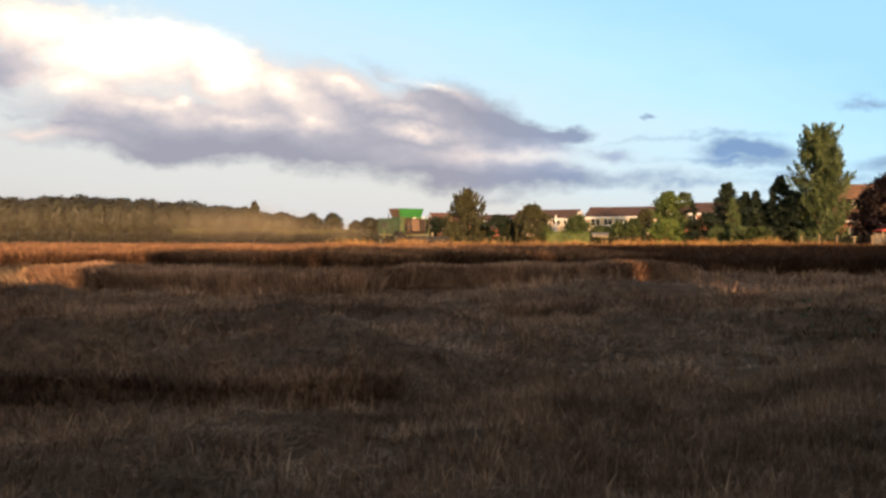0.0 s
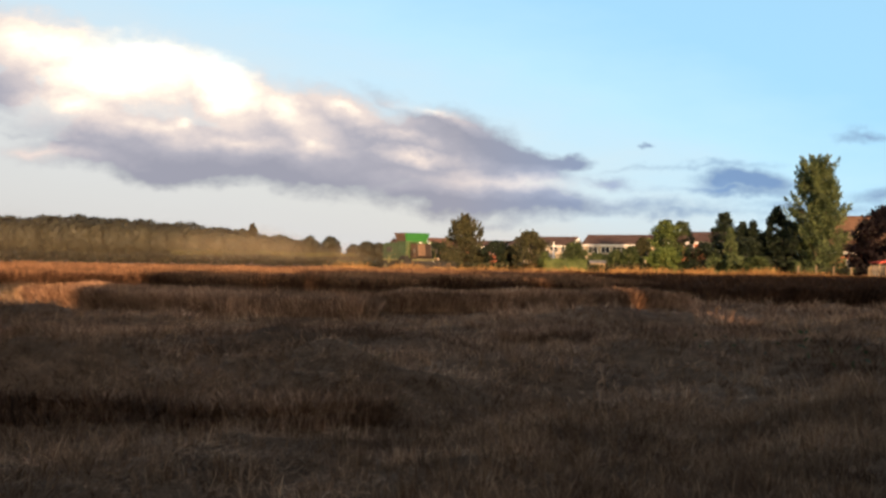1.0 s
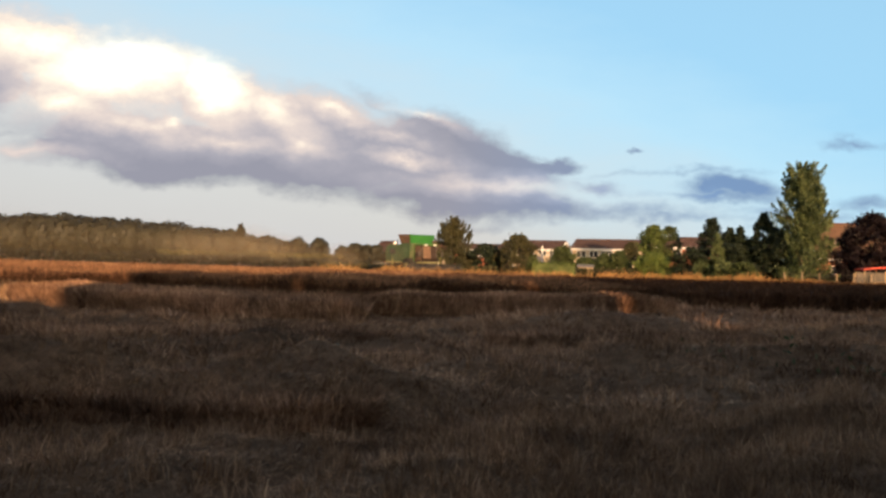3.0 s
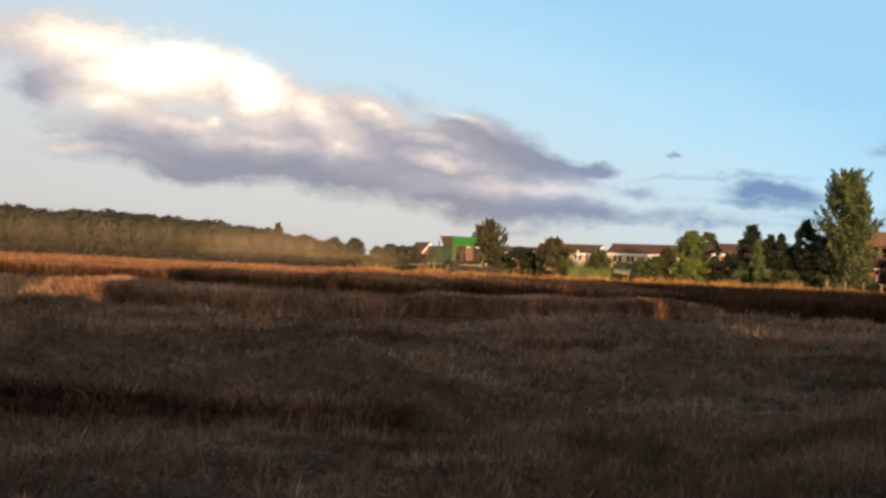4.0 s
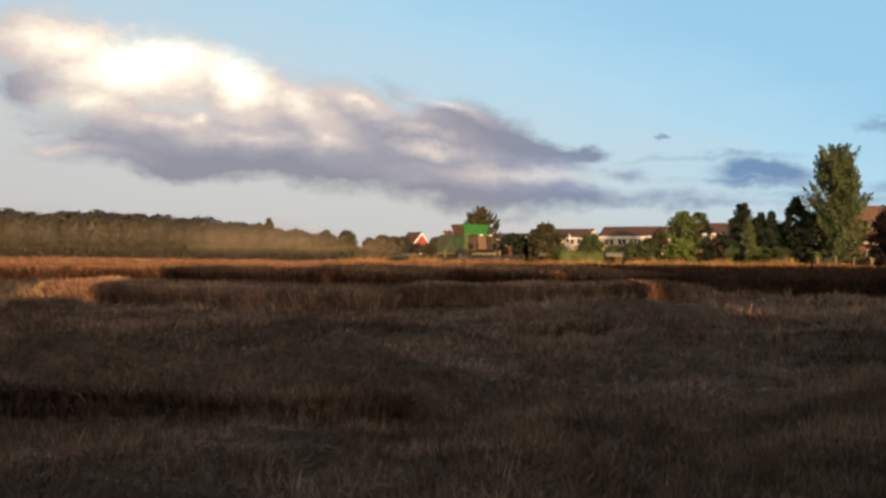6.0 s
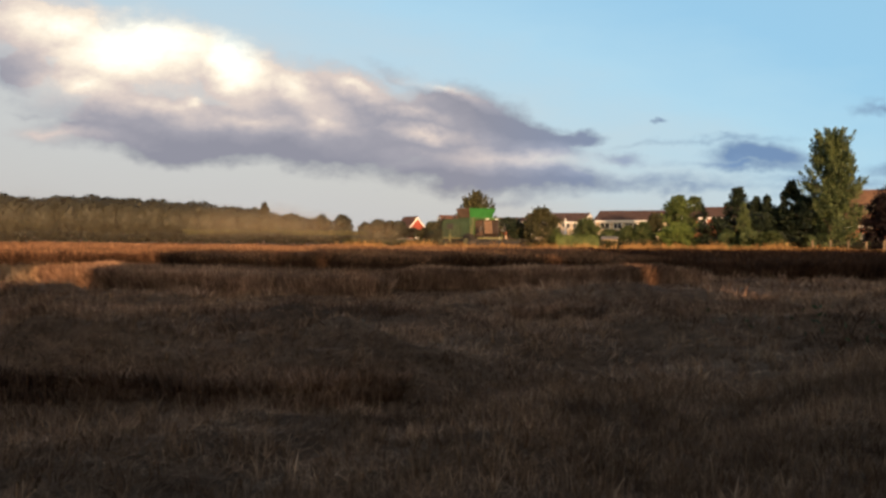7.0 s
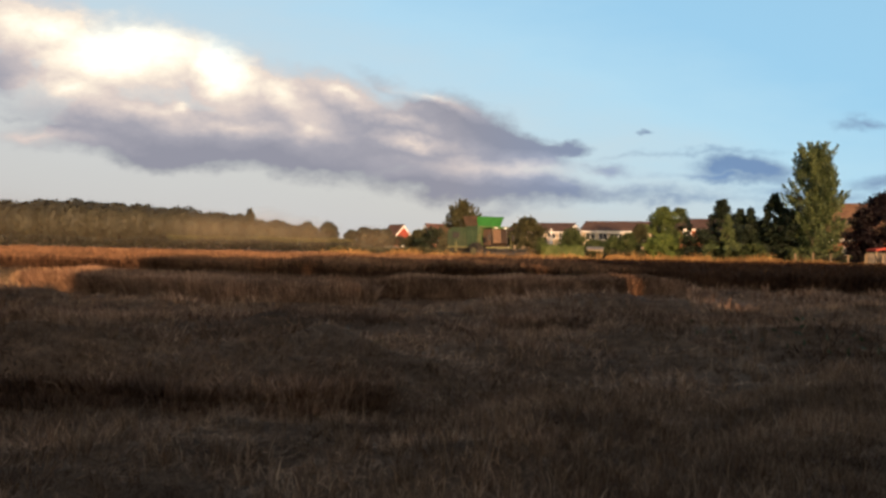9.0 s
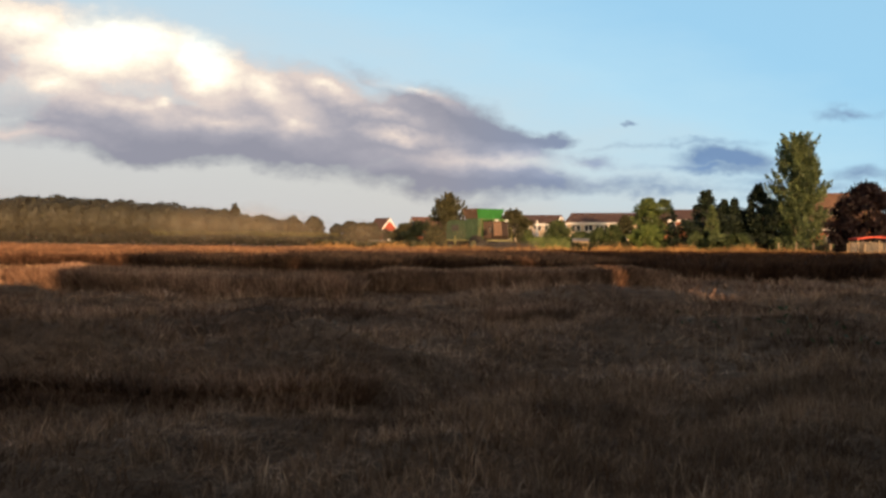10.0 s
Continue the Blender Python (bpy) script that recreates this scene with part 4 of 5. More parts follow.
plant("conifer", 43.74, 96, 6.81, 3.6, M_DARK, CONE, "dark conifer close beside a poplar", 0.1, 80, 135, 0.12)
plant("shrub", 37.61, 94, 4.34, 5.0, M_DARK, ROUND, "dense dark evergreen shrub under conifers", 0.1, 70, 136, 0)
plant("copper_tree", 51.42, 88, 8.01, 7.4, M_COPPER, ROUND, "broad dark purple copper-leaved tree", 0.4, 270, 129, 0.2)
# Added shrub: its dark leaves stand in for the house wall's shade.
plant("wall_shade_shrub", 48.9, 87.5, 4.2, 3.6, M_COPPER, ROUND, "added dark purple shrub standing in for a shaded house wall", 0.1, 90, 137, 0)


def plumed_tree(name, at, height, outline, mat, label, seed, plumes, trunk, rise, leaf, per=70, shift=0.0):
    """A broadleaf of upswept limbs that end in feathery plumes. outline: share of the height, half width."""
    rng = np.random.default_rng(seed)
    root = thing(name, at, 0, label, "tree")
    bm = bmesh.new()
    tube(bm, [(0.1 * math.sin(k) + shift * k / 8, 0, height * 0.9 * k / 8) for k in range(9)], [trunk * (1 - k / 9) + 0.02 for k in range(9)], 9)
    lobes = rng.uniform(0, 6.28, 4)
    P, N = [], []
    for k in range(plumes):
        f = rng.uniform(0.0, 1.0) ** 0.9
        a = rng.uniform(0, 2 * math.pi)
        lump = 1 + 0.16 * math.sin(a * 3 + lobes[0] + f * 11) + 0.12 * math.sin(a * 2 + lobes[1] - f * 23)
        r = float(np.interp(f, outline[0], outline[1])) * lump * rng.uniform(0.02, 1.0) ** 0.5
        tip = np.array([shift * f + r * math.cos(a), r * math.sin(a), height * (0.05 + 0.95 * f) * (1 - 0.05 * (r / outline[1][0]) ** 2)])
        run = rise * rng.uniform(0.6, 1.3) * (0.6 + 0.6 * f)
        out = (0.8 - 0.45 * f) * run
        start = tip - np.array([out * math.cos(a), out * math.sin(a), run])
        q = rng.uniform(0, 1, per)[:, None]
        sway = np.array([-math.sin(a), math.cos(a), 0]) * rng.normal(0, 0.2)
        thick = (0.18 - 0.06 * f) * rise * (1.0 - 0.85 * q ** 1.3)
        P.append(start + (tip - start) * q + sway * q * q + rng.normal(size=(per, 3)) * thick * [1, 1, 0.7])
        N.append(np.tile([0.5 * math.cos(a), 0.5 * math.sin(a), 1.0], (per, 1)))
        if k % 7 == 0 and start[2] > 1.0:
            z0 = max(0.4, start[2] - 1.2 * rise)
            tube(bm, [(shift * f, 0, z0), tuple((np.array([shift * f, 0, z0]) + start) / 2), tuple(start)], [trunk * 0.25, trunk * 0.16, 0.02], 5)
    part("trunk", bm, M_BARK, root)
    P, N = np.concatenate(P), np.concatenate(N)
    P[:, 2] = np.clip(P[:, 2], 0.1, height + 0.2)
    v, f = leaf_cards(P, N, leaf, rng, 2.0)
    child("crown", mesh_from("crown", v, f, mat), root)


plumed_tree("poplar_tree", (44.8, 90), 14.7, ([0, 0.12, 0.34, 0.47, 0.58, 0.70, 0.80, 0.88, 1.0], [3.1, 3.3, 3.2, 2.7, 3.6, 3.5, 2.6, 2.4, 2.2]), M_POPLAR, "tall green poplar with upswept feathery plumes", 131, 430, 0.34, 1.75, 0.17, 76, -0.6)
plumed_tree("tree", (3.28, 108), 8.0, ([0, 0.3, 0.55, 0.75, 0.88, 1.0], [3.6, 3.6, 3.3, 2.6, 1.8, 0.9]), M_OLIVE, "bushy olive-green tree with a ragged pointed top", 101, 330, 0.22, 1.15, 0.16, 56)


# ---- houses ----
def house(name, at, turn, length, depth, eaves, ridge, wall, roof, label, windows=(), barge=True, front_white=False):
    """A gabled house: ridge along its local x, front towards local -y. windows: x, z, width, height on the front."""
    root = thing(name, at, turn, label, "house")
    bm = bmesh.new()
    hd = depth / 2
    prism(bm, [(-hd, 0), (hd, 0), (hd, eaves), (0, ridge - 0.12), (-hd, eaves)], -length / 2, length / 2)
    part("wall", bm, wall, root)
    bm = bmesh.new()
    slope = (ridge - eaves) / hd
    o, th, e = 0.35, 0.16, 0.3
    prism(bm, [(-hd - o, eaves - o * slope), (0, ridge), (hd + o, eaves - o * slope), (hd + o, eaves - o * slope + th), (0, ridge + th), (-hd - o, eaves - o * slope + th)], -length / 2 - e, length / 2 + e)
    top = part("roof", bm, roof, root)
    for k in range(1, 9):
        f = k / 9
        y, z = -hd - o + f * (hd + o), eaves - o * slope + f * (ridge - eaves + o * slope) + th
        part("tile_course", boxed(-length / 2 - e, length / 2 + e, y - 0.03, y + 0.03, z - 0.02, z + 0.035), roof, top)
    part("ridge_tile", boxed(-length / 2 - e, length / 2 + e, -0.14, 0.14, ridge + th - 0.06, ridge + th + 0.09, bevel=0.03), roof, top)
    part("gutter", boxed(-length / 2 - e, length / 2 + e, -hd - o - 0.12, -hd - o, eaves - o * slope - 0.14, eaves - o * slope + 0.04, bevel=0.02), M_WHITE, root)
    part("fascia", boxed(-length / 2, length / 2, -hd - o + 0.02, -hd - o + 0.08, eaves - o * slope - 0.28, eaves - o * slope - 0.02), M_WHITE, root)
    if barge:
        for sx in (-1, 1):
            bm = bmesh.new()
            x0 = sx * (length / 2 + e)
            for sy in (-1, 1):
                prism(bm, [(sy * (hd + o), eaves - o * slope - 0.42), (0, ridge - 0.42), (0, ridge + 0.05), (sy * (hd + o), eaves - o * slope + 0.05)], x0 - 0.04, x0 + 0.04)
            part("bargeboard", bm, M_WHITE, root, "white bargeboard")
    for wx, wz, ww, wh in windows:
        win = part("window", boxed(wx - ww / 2, wx + ww / 2, -hd - 0.05, -hd + 0.05, wz, wz + wh, bevel=0.01), M_WHITE, root, "white-framed window")
        n = max(1, round(ww / 0.8))
        for k in range(n):
            a = wx - ww / 2 + 0.1 + k * (ww - 0.1) / n
            part("pane", boxed(a, a + (ww - 0.1) / n - 0.1, -hd - 0.062, -hd - 0.045, wz + 0.08, wz + wh - 0.08), M_GLASS, win)
    return root


def chimney(parent, x, z, mat):
    bm = boxed(x - 0.25, x + 0.25, -0.25, 0.25, z - 0.6, z + 0.4, bevel=0.02)
    box(bm, x - 0.3, x + 0.3, -0.3, 0.3, z + 0.4, z + 0.48)
    tube(bm, [(x, 0, z + 0.47), (x, 0, z + 0.75)], [0.1, 0.08], 8)
    part("chimney", bm, mat, parent)


TERRACE_WIN = [(-4.7, 2.85, 1.9, 1.25), (-2.3, 2.85, 1.7, 1.25), (0.2, 2.85, 2.4, 1.25), (2.9, 2.85, 1.7, 1.25), (4.9, 2.85, 1.3, 1.25), (-4, 0.5, 1.8, 1.3), (1, 0.5, 2.2, 1.3), (4.4, 0.1, 1.0, 2.0)]
h = house("terraced_house", (20.86, 150), -28, 12.0, 8.0, 4.3, 5.75, M_CREAM, M_TILE, "cream terraced house with a dark brown tiled roof", TERRACE_WIN)
h = house("terraced_house", (34.77, 146), -26, 13.0, 8.0, 4.6, 6.2, M_CREAM, M_TILE, "cream terraced house with a long dark roof and white window band", TERRACE_WIN)
h = house("terraced_house", (46.6, 140), -26, 10.5, 8.0, 5.1, 6.75, M_BRICK, M_TILE, "red brick terraced house with white windows and a dark roof", [(-3.6, 3.2, 1.0, 1.4), (-0.4, 3.2, 1.6, 1.4), (2.6, 3.2, 1.2, 1.4), (-3.0, 0.5, 1.6, 1.3), (2.2, 0.5, 1.6, 1.3)])
chimney(h, 3.2, 6.75, M_BRICK)
h = house("terraced_house", (10.41, 160), -26, 9.0, 7.0, 4.0, 5.0, M_BRICK, M_TILE, "brick house with a dark roof, mostly behind shrubs", [(-2, 2.4, 1.4, 1.2), (2, 2.4, 1.4, 1.2)])
h = house("gabled_house", (-10.95, 200), -58, 7.0, 5.4, 2.9, 6.0, M_REDHUNG, M_REDTILE, "red tile-hung house with steep white-edged gable", [(-1.5, 0.8, 1.2, 1.2), (1.5, 0.8, 1.2, 1.2)])
part("gable_panel", boxed(3.54, 3.6, -1.0, 1.0, 2.35, 2.75), M_WHITE, h)
h = house("gabled_house", (0.25, 172), 24, 6.5, 6.0, 3.4, 5.7, M_BRICK, M_REDTILE, "red roofed brick house behind a tree", [(-1.5, 1.0, 1.2, 1.2), (1.5, 1.0, 1.2, 1.2)])
h = house("gabled_house", (61.8, 112), -20, 9.0, 9.0, 3.6, 8.4, M_BRICK, M_BROWNTILE, "house with a steep brown tiled roof and white dormer", [(-2, 1.0, 1.4, 1.2), (2, 1.0, 1.4, 1.2)])
dorm = part("dormer", boxed(-2.3, -0.9, -3.3, -1.6, 5.0, 6.3, bevel=0.03), M_CREAM, h, "white dormer")
part("dormer_roof", boxed(-2.5, -0.7, -3.5, -1.5, 6.3, 6.45, bevel=0.03), M_BROWNTILE, dorm)

# garden pieces
g = thing("garden_room", (-6.52, 196), -30, "small white garden room beside a gabled house", "outbuilding")
part("wall", boxed(-0.9, 0.9, -0.8, 0.8, 0, 2.7, bevel=0.02), M_WHITE, g)
part("roof", boxed(-1.0, 1.0, -0.9, 0.9, 2.7, 2.85, bevel=0.03), M_SHED, g)
g = thing("garden_shed", (20.77, 101), -12, "low garden shed with a grey felt roof", "shed")
part("wall", prism(bmesh.new(), [(-0.9, 0), (0.9, 0), (0.9, 1.2), (0, 1.5), (-0.9, 1.2)], -1.0, 1.0), M_POST, g)
part("roof", prism(bmesh.new(), [(-1.0, 1.17), (0, 1.5), (1.0, 1.17), (1.0, 1.22), (0, 1.56), (-1.0, 1.22)], -1.1, 1.1), M_SHED, g)
g = thing("washing_pole", (17.75, 120), 0, "white metal washing-line pole in a garden", "pole")
part("pole", tube(bmesh.new(), [(0, 0, 0), (0, 0, 4.3)], [0.13, 0.10], 8), M_WHITE, g)
part("cross_arm", boxed(-0.5, 0.5, -0.04, 0.04, 3.5, 3.58), M_WHITE, g)
g = thing("patio_awning", (16.96, 122), 8, "cream patio awning on a frame", "awning")
part("sheet", prism(bmesh.new(), [(-1.0, 1.8), (1.0, 2.9), (1.0, 2.96), (-1.0, 1.86)], -1.3, 1.3), M_CREAM, g)
for sx in (-1.2, 1.2):
    part("leg", boxed(sx - 0.04, sx + 0.04, -0.9, -0.82, 0, 1.84), M_WHITE, g)


def clipped_hedge(at, w, dpt, hgt, seed):
    rng = np.random.default_rng(seed)
    root = thing("clipped_hedge", at, -4, "neatly clipped bright green garden hedge", "hedge")
    part("core", boxed(-w / 2, w / 2, -dpt / 2, dpt / 2, 0, hgt - 0.08, bevel=0.1), M_LIME, root)
    n = 3200
    c = np.stack([rng.uniform(-w / 2, w / 2, n), rng.uniform(-dpt / 2, dpt / 2, n), rng.uniform(0.05, hgt, n)], 1)
    k = rng.integers(0, 2, n)
    c[k == 0, 2] = hgt + rng.normal(0, 0.04, (k == 0).sum())
    c[k == 1, 1] = -dpt / 2 + rng.normal(0, 0.04, (k == 1).sum())
    v, f = leaf_cards(c, np.tile([0, -0.5, 0.6], (n, 1)), 0.14, rng)
    child("leaves", mesh_from("leaves", v, f, M_LIME), root)


clipped_hedge((15.62, 96), 5.4, 0.9, 1.62, 141)


def fence():
    root = thing("field_fence", (0, 0, 0), 0, "weathered wooden post fence with wires at the field edge", "fence")
    xs = np.arange(36.5, 62, 1.85)
    rng = np.random.default_rng(151)
    for x in xs:
        y = 78 + 0.05 * (x - 40)
        h = 1.35 + rng.uniform(-0.1, 0.12)
        part("post", tube(bmesh.new(), [(x, y, 0), (x + rng.uniform(-0.04, 0.04), y, h)], [0.075, 0.07], 8), M_POST, root)
    for z in (0.45, 0.85, 1.15):
        part("wire", tube(bmesh.new(), [(xs[0], 78 + 0.05 * (xs[0] - 40), z), (xs[-1], 78 + 0.05 * (xs[-1] - 40), z)], [0.012, 0.012], 5), M_STEEL, root)


fence()


def red_shelter(at):
    root = thing("garden_shelter", at, -8, "low shelter with a curved red sheet roof on pale posts", "shelter")
    arc = [(-2.2 + 4.4 * k / 12, 1.55 + 0.42 * math.sin(math.pi * (0.12 + 0.76 * k / 12))) for k in range(13)]
    bm = bmesh.new()
    lo = [[bm.verts.new((x, y, z)) for y in (-1.2, 1.2)] for x, z in arc]
    hi = [[bm.verts.new((x, y, z + 0.13)) for y in (-1.2, 1.2)] for x, z in arc]
    for k in range(12):
        bm.faces.new((lo[k][0], lo[k + 1][0], hi[k + 1][0], hi[k][0]))
        bm.faces.new((lo[k][1], hi[k][1], hi[k + 1][1], lo[k + 1][1]))
        bm.faces.new((hi[k][0], hi[k + 1][0], hi[k + 1][1], hi[k][1]))
        bm.faces.new((lo[k][0], lo[k][1], lo[k + 1][1], lo[k + 1][0]))
    for k in (0, 12):
        bm.faces.new((lo[k][0], hi[k][0], hi[k][1], lo[k][1]))
    bmesh.ops.recalc_face_normals(bm, faces=bm.faces[:])
    part("roof", bm, M_REDSHEET, root, "curved red sheet roof")
    for x in (-2.1, 0.0, 2.1):
        for y in (-1.1, 1.1):
            part("post", boxed(x - 0.06, x + 0.06, y - 0.06, y + 0.06, 0, 1.66), M_POST, root)
    part("side_board", boxed(-2.05, 2.05, 0.95, 1.0, 0.2, 1.5), M_STEEL, root)


red_shelter((47.81, 80))


def farm_trailer(at, turn):
    root = thing("flat_trailer", at, turn, "low white flat trailer parked beyond the crop", "trailer")
    part("bed", boxed(-0.85, 0.85, -1.6, 1.6, 0.55, 0.72, bevel=0.03), M_CARWHITE, root)
    part("headboard", boxed(-0.85, 0.85, -1.66, -1.5, 0.72, 1.2, bevel=0.03), M_CARWHITE, root)
    part("load", prism(bmesh.new(), [(-1.3, 0.72), (1.5, 0.72), (1.3, 0.95), (-0.6, 1.02), (-1.2, 0.9)], -0.7, 0.7), M_SHED, root, "grey sheeted load")
    part("drawbar", tube(bmesh.new(), [(0, -1.6, 0.55), (0, -2.6, 0.45)], [0.05, 0.05], 6), M_STEEL, root)
    for sx in (-1, 1):
        w = part("wheel", wheel_disc(bmesh.new(), 0.34, 0.2, 20, 0.03, (sx * 0.8, 0.2, 0.34)), M_RUBBER, root)
        part("rim", wheel_disc(bmesh.new(), 0.2, 0.22, 12, 0.02, (sx * 0.81, 0.2, 0.34)), M_STEEL, w)


farm_trailer((-6.98, 118), 80)


# ---- combine harvester ----
def combine():
    """Forward is local +y, the ground is at z 0."""
    root = thing("combine_harvester", (0, 0, 0), 0, "dusty green combine harvester with raised grain tank, harvesting", "combine harvester")
    bm = prism(bmesh.new(), [(-3.95, 1.5), (-3.8, 1.3), (0.85, 1.3), (0.85, 3.2), (-3.3, 3.2), (-3.85, 3.05), (-4.0, 2.5)], -1.4, 1.4)
    bmesh.ops.bevel(bm, geom=bm.edges[:], offset=0.07, segments=2, affect="EDGES")
    body = part("body", bm, M_DUSTGREEN, root, "dusty green side panels")
    for y in (-3.0, -1.7, -0.35):
        for sx in (-1, 1):
            part("panel", boxed(sx * 1.4 - 0.035, sx * 1.4 + 0.035, y - 0.63, y + 0.63, 1.5, 2.82, bevel=0.02), M_DUSTGREEN, body)
    for sx in (-1, 1):
        part("stripe", boxed(sx * 1.45 - 0.03, sx * 1.45 + 0.03, -3.8, 0.85, 1.26, 1.4, bevel=0.015), M_YELLOW, root, "yellow-green stripe")
        part("front_panel", boxed(sx * 1.26 - 0.14, sx * 1.26 + 0.14, 0.85, 1.0, 1.35, 3.2, bevel=0.03), M_DUSTGREEN, root)
        part("tank_stay", tube(bmesh.new(), [(sx * 1.3, 1.02, 1.5), (sx * 1.02, 1.06, 3.3)], [0.05, 0.04], 6), M_RIM, root, "pale dusty stay")
        part("hand_rail", tube(bmesh.new(), [(sx * 1.45, 1.1, 1.45), (sx * 1.45, 1.1, 2.5), (sx * 1.45, 2.1, 2.5)], [0.03, 0.03, 0.03], 6), M_RIM, root, "pale dusty rail")
        part("tail_lamp", boxed(sx * 1.5 - 0.03, sx * 1.5 + 0.03, -2.45, -2.3, 0.95, 1.75), M_YELLOW, root)
    # flared grain tank
    z0, z1, f = 3.33, 4.22, 0.24
    lo = [(-1.35, -0.95), (1.35, -0.95), (1.35, 0.85), (-1.35, 0.85)]
    hi = [(-1.35 - f, -0.95 - f), (1.35 + f, -0.95 - f), (1.35 + f, 0.85 + f), (-1.35 - f, 0.85 + f)]
    tank = part("grain_tank", boxed(-1.33, 1.33, -0.93, 0.83, 3.1, 3.42), M_DUSTGREEN, root)
    for k, (nm, mt) in enumerate((("rear_flap", M_RUST), ("side_flap", M_RUST), ("front_flap", M_GREENPAINT), ("side_flap", M_RUST))):
        bm = bmesh.new()
        a, b, c, d = lo[k], lo[(k + 1) % 4], hi[(k + 1) % 4], hi[k]
        out = [Vector((*a, z0)), Vector((*b, z0)), Vector((*c, z1)), Vector((*d, z1))]
        nrm = (out[1] - out[0]).cross(out[3] - out[0]).normalized() * 0.04
        v0, v1 = [bm.verts.new(p) for p in out], [bm.verts.new(p - nrm) for p in out]
        bm.faces.new(v0), bm.faces.new(v1[::-1])
        for q in range(4):
            bm.faces.new((v0[q], v1[q], v1[(q + 1) % 4], v0[(q + 1) % 4]))
        bmesh.ops.recalc_face_normals(bm, faces=bm.faces[:])
        part(nm, bm, mt, tank)
    # cab
    bm = prism(bmesh.new(), [(0.98, 1.5), (2.3, 1.5), (2.55, 1.75), (2.4, 3.1), (0.98, 3.1)], -0.85, 0.85)
    cab = part("cab", bm, M_CABGLASS, root, "dusty cab glazing")
    for sx in (-1, 1):
        part("pillar", tube(bmesh.new(), [(sx * 0.86, 2.53, 1.75), (sx * 0.86, 2.4, 3.1)], [0.05, 0.05], 6), M_STEEL, cab)
        part("pillar", tube(bmesh.new(), [(sx * 0.86, 1.02, 1.5), (sx * 0.86, 1.02, 3.1)], [0.06, 0.06], 6), M_GREENPAINT_DULL, cab)
        part("work_lamp", boxed(sx * 0.55 - 0.16, sx * 0.55 + 0.16, 2.56, 2.66, 3.08, 3.2, bevel=0.02), M_WHITE, cab)
        arm = part("mirror_arm", tube(bmesh.new(), [(sx * 0.86, 2.45, 2.7), (sx * 1.35, 2.7, 2.65), (sx * 1.4, 2.7, 2.2)], [0.025, 0.025, 0.025], 6), M_STEEL, root)
        part("mirror", boxed(sx * 1.4 - 0.13, sx * 1.4 + 0.13, 2.68, 2.74, 2.0, 2.5, bevel=0.02), M_STEEL, arm)
    part("door", boxed(0.86, 0.9, 1.08, 2.25, 1.55, 3.02, bevel=0.01), M_RUST, cab, "dust-filmed cab door")
    part("cab_roof", boxed(-0.95, 0.95, 0.9, 2.6, 3.1, 3.24, bevel=0.05), M_GREENPAINT_DULL, cab)
    part("cab_floor", boxed(-0.9, 0.9, 0.9, 2.4, 1.36, 1.5, bevel=0.03), M_STEEL, cab)
    part("windscreen", prism(bmesh.new(), [(2.32, 1.62), (2.57, 1.8), (2.44, 3.0), (2.40, 3.0), (2.5, 1.82), (2.3, 1.66)], -0.1, 0.8), M_RUST, cab, "dust-filmed half of the windscreen")
    # platform, ladder and rails on its left
    plat = part("platform", boxed(-1.6, -0.9, 0.9, 2.2, 1.38, 1.46), M_STEEL, root)
    for y in (1.0, 2.15):
        part("rail_post", tube(bmesh.new(), [(-1.57, y, 1.46), (-1.57, y, 2.45)], [0.03, 0.03], 6), M_YELLOW, plat)
    part("rail", tube(bmesh.new(), [(-1.57, 1.0, 2.45), (-1.57, 2.15, 2.45)], [0.03, 0.03], 6), M_YELLOW, plat)
    lad = part("ladder", boxed(-1.68, -1.62, 1.1, 1.16, 0.45, 1.5), M_WHITE, root)
    part("stile", boxed(-1.68, -1.62, 1.7, 1.76, 0.45, 1.5), M_WHITE, lad)
    for z in (0.5, 0.8, 1.1, 1.38):
        part("step", boxed(-1.74, -1.58, 1.12, 1.74, z, z + 0.04), M_STEEL, lad)
    part("marker_board", boxed(-1.92, -1.78, 2.38, 2.42, 1.2, 1.62), M_CREAM, root, "pale marker board")
    for x in (-1.85,):
        part("board_arm", boxed(min(x, x * 0.5), max(x, x * 0.5), 2.3, 2.36, 1.4, 1.46), M_STEEL, root)
    part("bumper_rail", boxed(-1.5, 1.5, 2.36, 2.44, 1.3, 1.38, bevel=0.01), M_YELLOW, root)
    # chassis, unloading pipe and chopper
    part("chassis", boxed(-1.0, 1.0, -3.8, 1.6, 0.75, 1.35, bevel=0.05), M_STEEL, root)
    part("front_axle", tube(bmesh.new(), [(-1.35, 0.9, 0.9), (1.35, 0.9, 0.9)], [0.16, 0.16], 8), M_STEEL, root)
    part("rear_axle", tube(bmesh.new(), [(-1.2, -3.1, 0.62), (1.2, -3.1, 0.62)], [0.1, 0.1], 8), M_STEEL, root)
    part("unloading_pipe", tube(bmesh.new(), [(-1.5, 0.5, 2.9), (-1.55, -1.0, 3.0), (-1.5, -4.1, 3.12)], [0.18, 0.17, 0.16], 10), M_DUSTGREEN, root)
    part("chopper", boxed(-0.9, 0.9, -4.3, -3.7, 1.0, 1.6, bevel=0.08), M_STEEL, root)
    part("exhaust", tube(bmesh.new(), [(0.9, -2.4, 3.1), (0.9, -2.4, 3.75)], [0.07, 0.06], 8), M_STEEL, root)
    part("engine_grille", boxed(1.36, 1.47, -3.0, -1.9, 2.2, 2.75, bevel=0.02), M_STEEL, root)
    wheels = []
